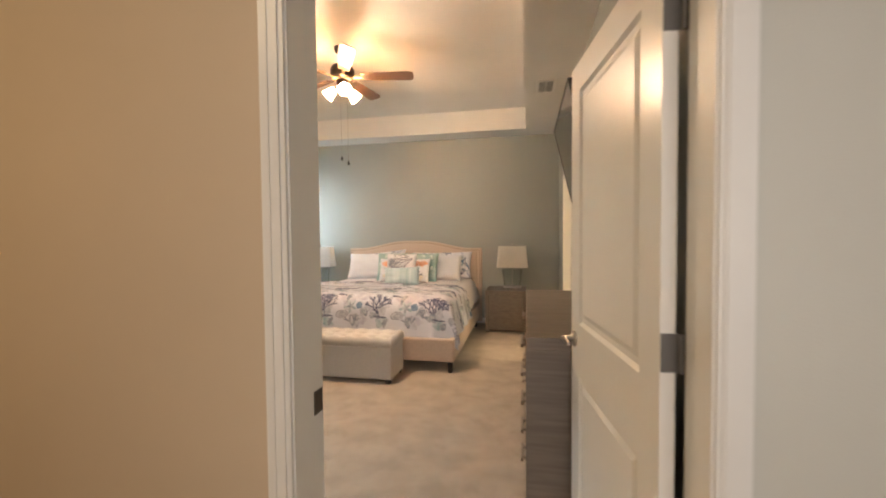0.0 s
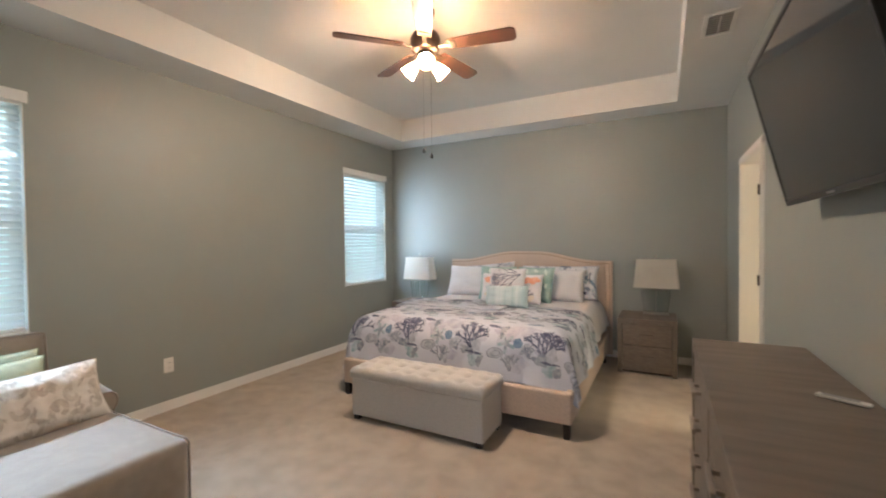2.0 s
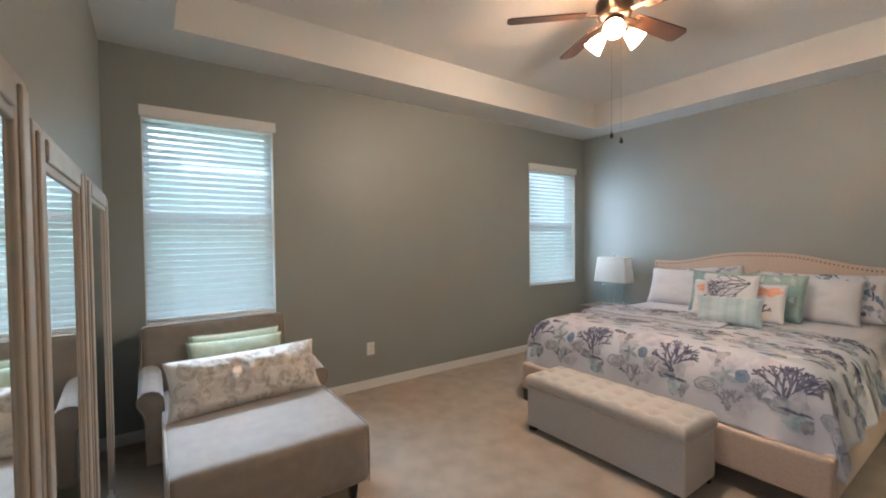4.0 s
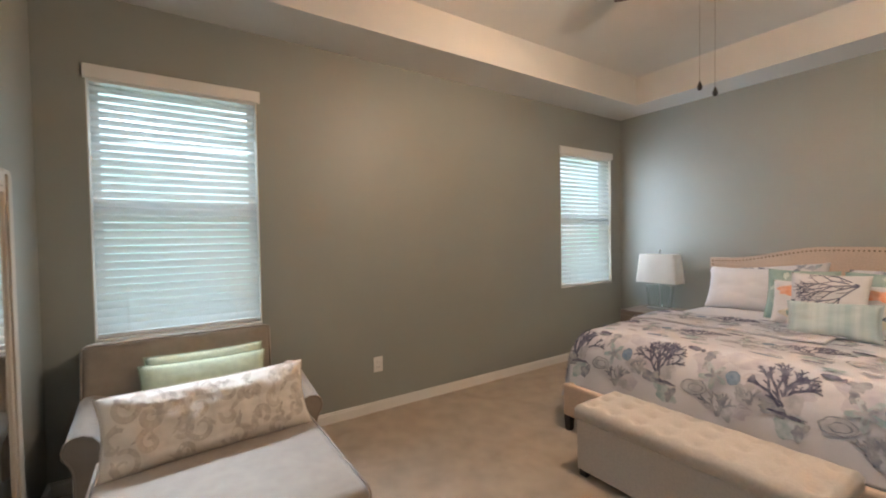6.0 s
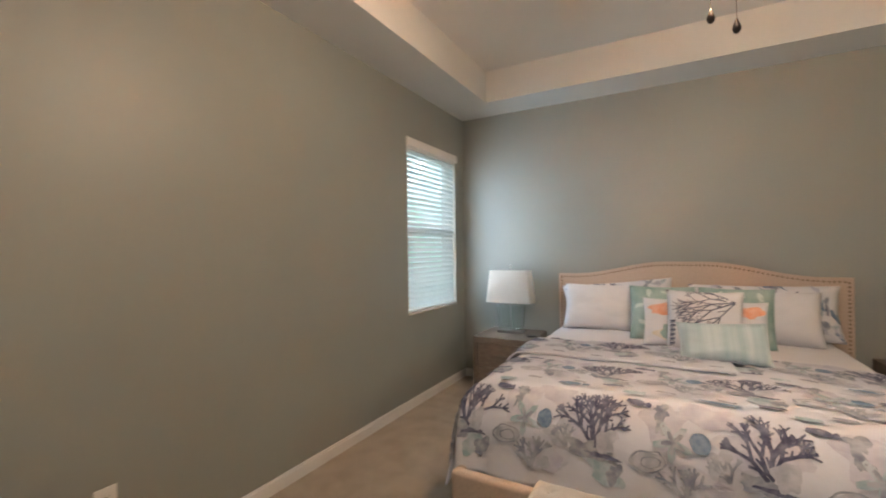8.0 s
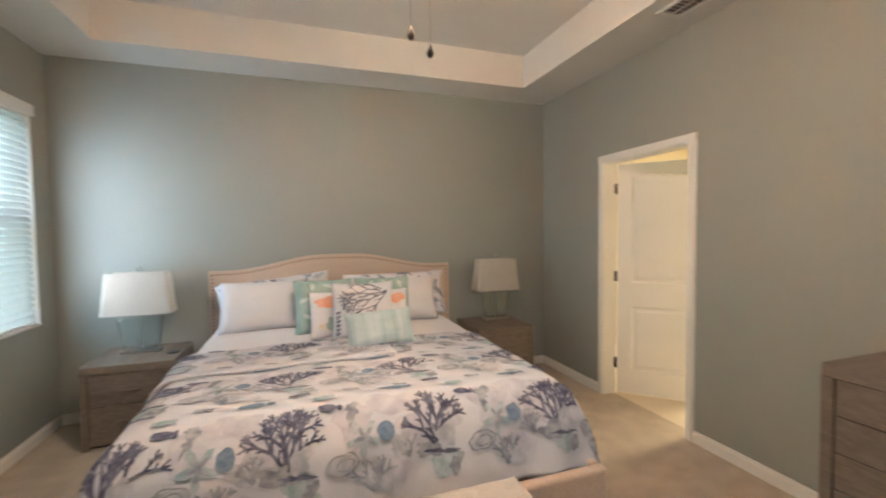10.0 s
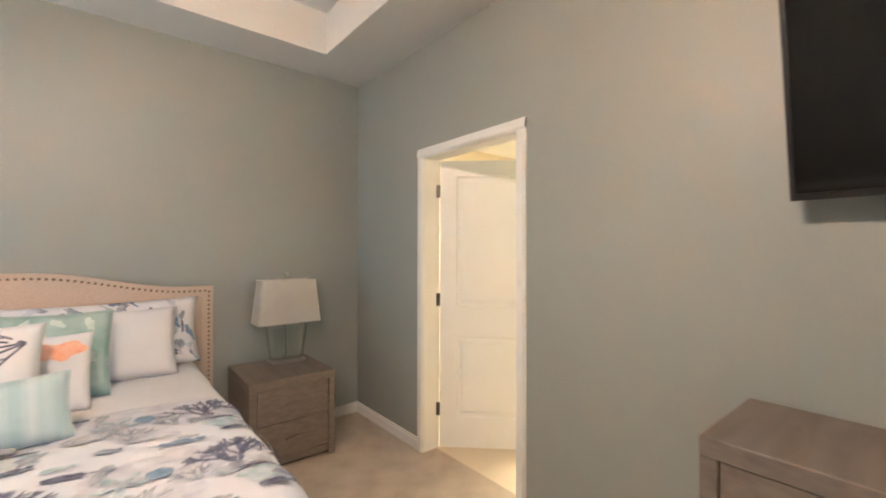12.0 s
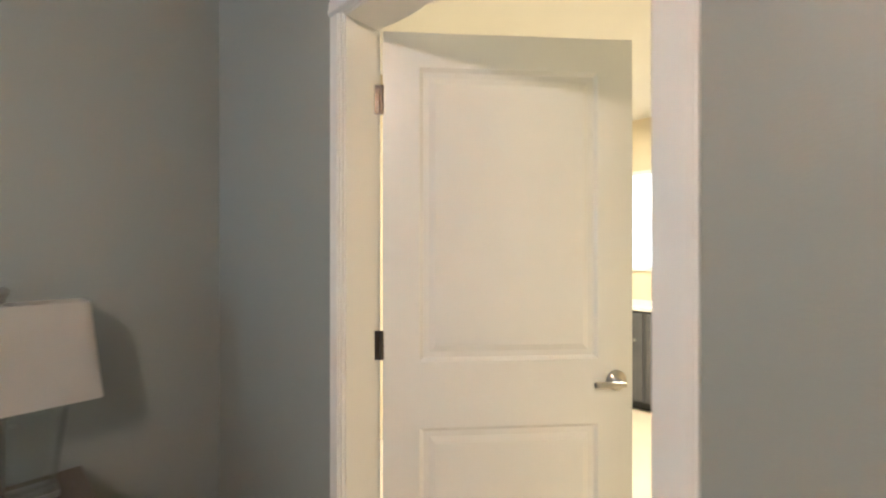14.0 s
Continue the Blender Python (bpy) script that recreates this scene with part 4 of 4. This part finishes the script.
def soft_box(x0, x1, y0, y1, z0, z1, r=0.05, puff=0.02, sag=0.0):
    """A padded block: rounded edges of radius r, a crowned top and slightly uneven faces."""
    c, hd = Vector(((x0 + x1) / 2, (y0 + y1) / 2, (z0 + z1) / 2)), Vector((abs(x1 - x0) / 2, abs(y1 - y0) / 2, abs(z1 - z0) / 2))
    line = []
    for h in hd:
        edge = [h, h - 0.2 * r, h - 0.5 * r, h - r]
        mid = [(h - r) * k / 5 for k in range(-4, 5)]
        line.append(sorted([-e for e in edge] + mid + edge))
    bm = bmesh.new()
    for ax in range(3):
        u, v = (ax + 1) % 3, (ax + 2) % 3
        for sg in (-1, 1):
            grid = []
            for a in line[u]:
                row = []
                for b in line[v]:
                    q = Vector((0, 0, 0))
                    q[ax], q[u], q[v] = sg * hd[ax], a, b
                    core = Vector([max(-(hd[i] - r), min(hd[i] - r, q[i])) for i in range(3)])
                    q = core + (q - core).normalized() * r
                    w = [min(1, abs(q[i]) / hd[i]) for i in range(3)]
                    if q.z > 0:
                        q.z += puff * (1 - w[0] ** 2) * (1 - w[1] ** 2)
                    p = c + q
                    p += 0.006 * (sag + 0.4) * noise.noise_vector((p.x * 5.0, p.y * 5.0, p.z * 5.0))
                    row.append(bm.verts.new(p))
                grid.append(row)
            for i in range(len(grid) - 1):
                for j in range(len(grid[0]) - 1):
                    bm.faces.new((grid[i][j], grid[i + 1][j], grid[i + 1][j + 1], grid[i][j + 1]))
    bmesh.ops.remove_doubles(bm, verts=bm.verts[:], dist=0.0008)
    return bm


def welt(points, parent, material, radius=0.0055, closed=False):
    """A sewn cord along a line of points."""
    cu = bpy.data.curves.new("welt", "CURVE")
    cu.dimensions, cu.bevel_depth, cu.bevel_resolution = "3D", radius, 2
    sp = cu.splines.new("POLY")
    sp.points.add(len(points) - 1)
    for q, p in zip(sp.points, points):
        q.co = (*p, 1)
    sp.use_cyclic_u = closed
    tmp = bpy.data.objects.new("tmp", cu)
    me = bpy.data.meshes.new_from_object(tmp)
    bpy.data.objects.remove(tmp)
    me.name = "welt"
    me.materials.clear()
    me.materials.append(material)
    me.polygons.foreach_set("use_smooth", [True] * len(me.polygons))
    ob = new("welt", me)
    ob.parent = parent
    return ob


X = lambda a: a + 3.45
Y = lambda a: a + 4.60
part("seat", soft_box(X(-4.06), X(-2.715), Y(-5.055), Y(-4.115), 0.10, 0.430, 0.045, 0.014), SOFAF, ch, "deep padded seat block", True)
for y in (-5.047, -4.123):
    welt([(X(x), Y(y), 0.424) for x in (-3.60, -3.3, -3.0, -2.745)] + [(X(-2.725), Y(y), 0.41), (X(-2.722), Y(y), 0.25), (X(-2.724), Y(y), 0.11)], ch, SOFAF)
back_m = pose(X(-4.105), 0, 0.26, 0, -7)
part("backrest", moved(soft_box(-0.125, 0.115, Y(-5.16), Y(-4.225), 0.0, 0.600, 0.04, 0.006, 1.6), back_m), SOFAF, ch, "padded box backrest with sewn edges", True)
welt([back_m @ Vector((0.109, Y(y), z)) for y, z in ((-5.154, 0.18), (-5.154, 0.45), (-5.152, 0.58), (-5.13, 0.592), (-4.9, 0.597), (-4.6, 0.599), (-4.4, 0.598), (-4.255, 0.597), (-4.232, 0.588), (-4.231, 0.45), (-4.231, 0.18))], ch, SOFAF)
# rolled arms: (outwards, height) round the section
ARM = [(-0.055, 0.11), (-0.055, 0.50), (-0.050, 0.548), (-0.030, 0.578), (0.005, 0.592), (0.040, 0.588), (0.066, 0.568), (0.076, 0.535), (0.070, 0.502), (0.054, 0.476), (0.042, 0.445), (0.038, 0.40), (0.034, 0.11)]
for ym, out, drop in ((-5.095, -1, 0.015), (-4.105, 1, 0.060)):
    bm = bmesh.new()
    rows = []
    for x, dz, k in ((-4.16, 0.055, 1), (-4.02, 0.035, 1), (-3.88, 0.012, 1), (-3.74, -0.010, 1), (-3.640, -0.028, 1)):
        rows.append([bm.verts.new((X(x), Y(ym) + out * py * k, pz + ((dz - drop) if pz > 0.3 else 0) - (0.012 * (1 - k) * 10 if pz > 0.5 else 0))) for py, pz in ARM])
    for r0, r1 in zip(rows, rows[1:]):
        for a in range(len(ARM)):
            bm.faces.new((r0[a], r0[(a + 1) % len(ARM)], r1[(a + 1) % len(ARM)], r1[a]))
    bm.faces.new(rows[0])
    front = [v.co.copy() for v in rows[-1]]
    arm = part("arm", bm, SOFAF, ch, "rolled padded arm", True)
    bm = bmesh.new()
    rim, face = [bm.verts.new(p) for p in front], [bm.verts.new(p + Vector((0.006, 0, 0))) for p in front]
    bm.faces.new(face)
    for a in range(len(front)):
        bm.faces.new((rim[a], rim[(a + 1) % len(front)], face[(a + 1) % len(front)], face[a]))
    part("arm_front", bm, SOFAF, arm, "flat sewn front panel")
    welt([p + Vector((0.004, 0, 0)) for p in front], ch, SOFAF, 0.006)
for x in (-4.05, -2.80):
    for y in (-4.99, -4.19):
        part("leg", moved(lathe([(0.022, 0), (0.034, 0.088)], 4), pose(X(x), Y(y), 0, 0, 0, 45)), DARKLEG, ch, "dark tapered wooden leg")

SAGE = mat("sage_green_cotton", (0.49, 0.55, 0.40), 0.85, 0.06, 30, 0.2, 250)
SAGEP = mat("sage_piping", (0.34, 0.39, 0.27), 0.85, 0.06)
SCROLL = mat("ivory_scroll_fabric", (0.66, 0.61, 0.545), 0.8, 0.04, 14, 0.25, 60)
TAUPE = mat("taupe_scroll_print", (0.53, 0.475, 0.41), 0.8, 0.1, 30)
CH = "cushions on the chaise"


def lean_x(x, y, z, h, back, turn=0):
    return pose(x, y, z) @ pose(0, 0, 0, 0, 0, 90 + turn) @ pose(0, 0, 0, -back) @ pose(0, 0, h / 2)


pillow("sage_cushion", lean_x(-3.90, -4.585, 0.43, 0.37, 14, 1), 0.60, 0.36, 0.10, SAGE, "sage green cushion with piped edges", "cushion", CH, SAGEP)
pillow("sage_cushion", lean_x(-3.80, -4.60, 0.43, 0.35, 18, -1), 0.62, 0.335, 0.12, SAGE, "sage green cushion with piped edges", "cushion", CH, SAGEP)
p = pillow("bolster_cushion", lean_x(-3.42, -4.585, 0.435, 0.32, 26, 5), 0.90, 0.345, 0.18, SCROLL, "long ivory lumbar cushion with taupe scroll print", "cushion", CH, TAUPE, 44)
f0 = pillow_point(0.90, 0.345, 0.18)
fs = lambda u, v: f0(max(-0.98, min(0.98, u)), max(-0.97, min(0.97, v)), 0.0025)


def scroll(bm, f, c, r, turns, start, w, asp=0.355):
    prev, n = None, 22
    for k in range(n + 1):
        a, rr = start + turns * 2 * math.pi * k / n, r * (1 - 0.75 * k / n)
        ww = w * (0.6 + 0.7 * math.sin(math.pi * min(1, k / n + 0.15)))
        row = [bm.verts.new(f(c[0] + (rr + o) * asp * math.cos(a), c[1] + (rr + o) * math.sin(a))) for o in (-ww, ww)]
        if prev:
            bm.faces.new((prev[0], prev[1], row[1], row[0]))
        prev = row


for i in range(8):
    for j in range(3):
        c = (-0.84 + 0.24 * i + rnd.uniform(-0.05, 0.05), -0.62 + 0.60 * j + rnd.uniform(-0.12, 0.12) + (0.2 if i % 2 else -0.1))
        if abs(c[1]) < 0.85:
            print_on("scroll_print", lambda bm: scroll(bm, fs, c, rnd.uniform(0.20, 0.40), rnd.choice((-1.2, 0.8, 1.0, 1.2)), rnd.uniform(0, 6.28), rnd.uniform(0.05, 0.085)), TAUPE, p)
        for k in range(2):
            print_on("leaf_print", lambda bm: blob(bm, fs, (c[0] + rnd.uniform(-0.12, 0.12), c[1] + rnd.uniform(-0.3, 0.3)), rnd.uniform(0.02, 0.05), rnd.uniform(0.10, 0.2), rnd.uniform(-0.4, 0.4), 0.8), TAUPE, p)


# ---- leaning mirrors ----
def mirror(x0, x1, y, h, label):
    w, fw = x1 - x0, 0.095
    m = thing("floor_mirror", pose((x0 + x1) / 2, y, 0), label, "mirror", "tall mirrors along the wall")
    for name, a in (("stile", (-w / 2, -w / 2 + fw, 0, h)), ("stile", (w / 2 - fw, w / 2, 0, h)), ("rail", (-w / 2 + fw, w / 2 - fw, 0, fw)), ("rail", (-w / 2 + fw, w / 2 - fw, h - fw, h))):
        ax0, ax1, az0, az1 = a
        bm = cuboid(ax0, ax1, 0.002, 0.016, az0, az1, 0.004)
        ix0, ix1, iz0, iz1 = ax0 + 0.02, ax1 - 0.02, az0 + (0.02 if name == "rail" else 0.02), az1 - 0.02
        bm = joined(bm, cuboid(ix0, ix1, 0.014, 0.024, iz0, iz1, 0.005))
        part("frame_" + name, bm, MFRAME, m, "champagne moulded frame")
    part("back_edge", cuboid(-w / 2 + 0.002, w / 2 - 0.002, -0.050, 0.002, 0.0, h - 0.002), MBACK, m, "dark backing board")
    part("mirror_glass", cuboid(-w / 2 + fw - 0.004, w / 2 - fw + 0.004, 0.003, 0.009, fw - 0.004, h - fw + 0.004), MIRROR, m, "clear silvered glass")
    return m


for x0, x1, h in ((-1.79, -1.075, 1.76), (-2.61, -1.84, 1.705), (-3.60, -2.72, 1.705)):
    mirror(x0, x1, EY + 0.052, h, "tall mirror in a champagne frame standing against the wall")


# ---- ceiling fan ----
FX, FY, BZ = -2.165, -2.655, 2.86
fan = thing("ceiling_fan", pose(FX, FY, TRAY), "dark bronze ceiling fan with walnut blades and lit lamps", "ceiling fan")
zf = lambda z: z - TRAY + (0.02 if 2.5 < z < 3.0 and z != BZ else 0)
part("canopy", lathe([(0.03, zf(3.06)), (0.06, zf(3.075)), (0.072, zf(3.11)), (0.072, zf(3.13))], 24), FANMETAL, fan, smooth=True)
part("downrod", lathe([(0.012, zf(2.93)), (0.012, zf(3.08))], 12), FANMETAL, fan, smooth=True)
part("motor_housing", lathe([(0.06, zf(2.80)), (0.10, zf(2.815)), (0.112, zf(2.85)), (0.112, zf(2.90)), (0.095, zf(2.935)), (0.04, zf(2.955))], 28), FANMETAL, fan, "dark bronze motor housing", True)
part("switch_housing", lathe([(0.045, zf(2.735)), (0.058, zf(2.75)), (0.060, zf(2.80))], 24), FANMETAL, fan, smooth=True)
for k in range(5):
    a = 10.5 + 72 * k
    m = pose(0, 0, zf(BZ), 0, 0, a) @ pose(0, 0, 0, -12, 0, 0)
    bm = bmesh.new()
    outline = [(0.175, -0.048), (0.30, -0.058), (0.635, -0.068), (0.668, -0.050), (0.672, 0.0), (0.668, 0.050), (0.635, 0.068), (0.30, 0.058), (0.175, 0.048)]
    lo = [bm.verts.new((x, y, -0.004)) for x, y in outline]
    hi = [bm.verts.new((x, y, 0.004)) for x, y in outline]
    bm.faces.new(lo[::-1])
    bm.faces.new(hi)
    for q in range(len(lo)):
        bm.faces.new((lo[q], lo[(q + 1) % len(lo)], hi[(q + 1) % len(lo)], hi[q]))
    blade = part("blade", moved(bm, m), BLADE, fan, "dark walnut fan blade")
    part("blade_iron", moved(joined(cuboid(0.09, 0.20, -0.016, 0.016, -0.012, -0.005, 0.002), cuboid(0.19, 0.235, -0.040, 0.040, -0.010, -0.0045, 0.002)), m), FANMETAL, blade)
for k in range(3):
    a = 61 + 120 * k
    m = pose(0, 0, zf(2.745), 0, 0, a) @ pose(0.062, 0, 0, 0, 128, 0)
    arm = part("lamp_holder", moved(lathe([(0.014, -0.02), (0.018, 0.015), (0.024, 0.03)], 14), m), FANMETAL, fan, smooth=True)
    sh = lathe([(0.024, 0.026), (0.034, 0.045), (0.045, 0.075), (0.052, 0.105), (0.060, 0.125)], 18, cap=False)
    bmesh.ops.solidify(sh, geom=sh.faces[:], thickness=0.002)
    part("glass_shade", moved(sh, m), BULB, arm, "lit frosted glass bell shade", True)
for dx, dy, z1 in ((-0.012, -0.015, 2.085), (0.052, -0.012, 2.040)):
    ch2 = part("pull_chain", lathe([(0.0009, zf(z1 + 0.02)), (0.0009, zf(2.745))], 6), NAIL, fan)
    moved_bm = moved(lathe([(0.003, 0.030), (0.005, 0.022), (0.0105, 0.008), (0.0115, 0.0), (0.008, -0.009), (0.003, -0.013)][::-1], 12), pose(0, 0, zf(z1)))
    knob = part("pull_knob", moved_bm, DARKLEG, ch2, smooth=True)
    ch2.location = (dx, dy, 0)

# ---- vent and outlet ----
vent = thing("ceiling_vent", pose(-0.275, -2.05, H), "white louvred supply vent in the ceiling", "vent")
vw, vd = 0.095, 0.175
bm = joined(cuboid(-vw, vw, -vd, -vd + 0.028, -0.010, 0, 0.003), cuboid(-vw, vw, vd - 0.028, vd, -0.010, 0, 0.003), cuboid(-vw, -vw + 0.028, -vd + 0.028, vd - 0.028, -0.010, 0, 0.003), cuboid(vw - 0.028, vw, -vd + 0.028, vd - 0.028, -0.010, 0, 0.003))
part("frame", bm, TRIM, vent)
part("backing", cuboid(-vw + 0.02, vw - 0.02, -vd + 0.02, vd - 0.02, -0.0015, -0.0005), HINGE, vent)
for k in range(9):
    y = -vd + 0.045 + (2 * vd - 0.09) * k / 8
    part("slat", moved(cuboid(-vw + 0.026, vw - 0.026, -0.011, 0.011, -0.001, 0.001), pose(0, y, -0.007, 30)), TRIM, vent)
part("divider", cuboid(-0.004, 0.004, -vd + 0.026, vd - 0.026, -0.013, -0.010), TRIM, vent)
outlet = thing("wall_outlet", pose(WX, -3.352, 0.383), "white duplex wall outlet with cover plate", "outlet")
part("cover_plate", cuboid(0, 0.006, -0.040, 0.040, -0.062, 0.062, 0.003), PLASTIC, outlet)
for z in (-0.022, 0.022):
    rc = part("receptacle", cuboid(0.006, 0.009, -0.017, 0.017, z - 0.014, z + 0.014, 0.003), PLASTIC, outlet)
    part("slots", joined(cuboid(0.009, 0.0094, -0.008, -0.006, z - 0.005, z + 0.005), cuboid(0.009, 0.0094, 0.006, 0.008, z - 0.005, z + 0.005)), BLACK, rc)

# ---- bathroom vanity and window, seen past the door ----
van = thing("bathroom_vanity", pose(3.22, -0.95, 0), "dark grey bathroom vanity with white counter", "vanity")
part("cabinet", cuboid(-0.27, 0.27, -0.62, 0.62, 0.08, 0.84, 0.004), mat("dark_grey_cabinet", (0.07, 0.07, 0.075), 0.45, 0.08), van)
part("plinth", cuboid(-0.20, 0.27, -0.60, 0.60, 0.0, 0.08), BLACK, van)
part("countertop", cuboid(-0.29, 0.278, -0.64, 0.64, 0.84, 0.875, 0.005), mat("white_counter", (0.78, 0.74, 0.66), 0.25, 0.04, 8), van)
for y in (-0.31, 0.31):
    d = part("cabinet_door", cuboid(-0.288, -0.271, y - 0.295, y + 0.295, 0.10, 0.82, 0.004), mat("dark_grey_door", (0.085, 0.085, 0.09), 0.45, 0.08), van)
    part("knob", moved(lathe([(0.006, 0), (0.006, 0.015), (0.013, 0.024), (0.004, 0.03)], 10), pose(-0.288, y - 0.24 * (1 if y > 0 else -1), 0.6, 0, -90)), NICKEL, d, smooth=True)
bw_ = structure("window_3", joined(cuboid(3.47, 3.50, -1.25, -0.65, 1.15, 1.19), cuboid(3.47, 3.50, -1.25, -0.65, 2.06, 2.10), cuboid(3.47, 3.50, -1.25, -1.21, 1.19, 2.06), cuboid(3.47, 3.50, -0.69, -0.65, 1.19, 2.06)), TRIM, "white framed bathroom window", "window")
part("pane", cuboid(3.485, 3.495, -1.21, -0.69, 1.19, 2.06), glow("daylit_frosted_pane", (0.85, 0.93, 1.0), 1.1), bw_, "daylit frosted pane")
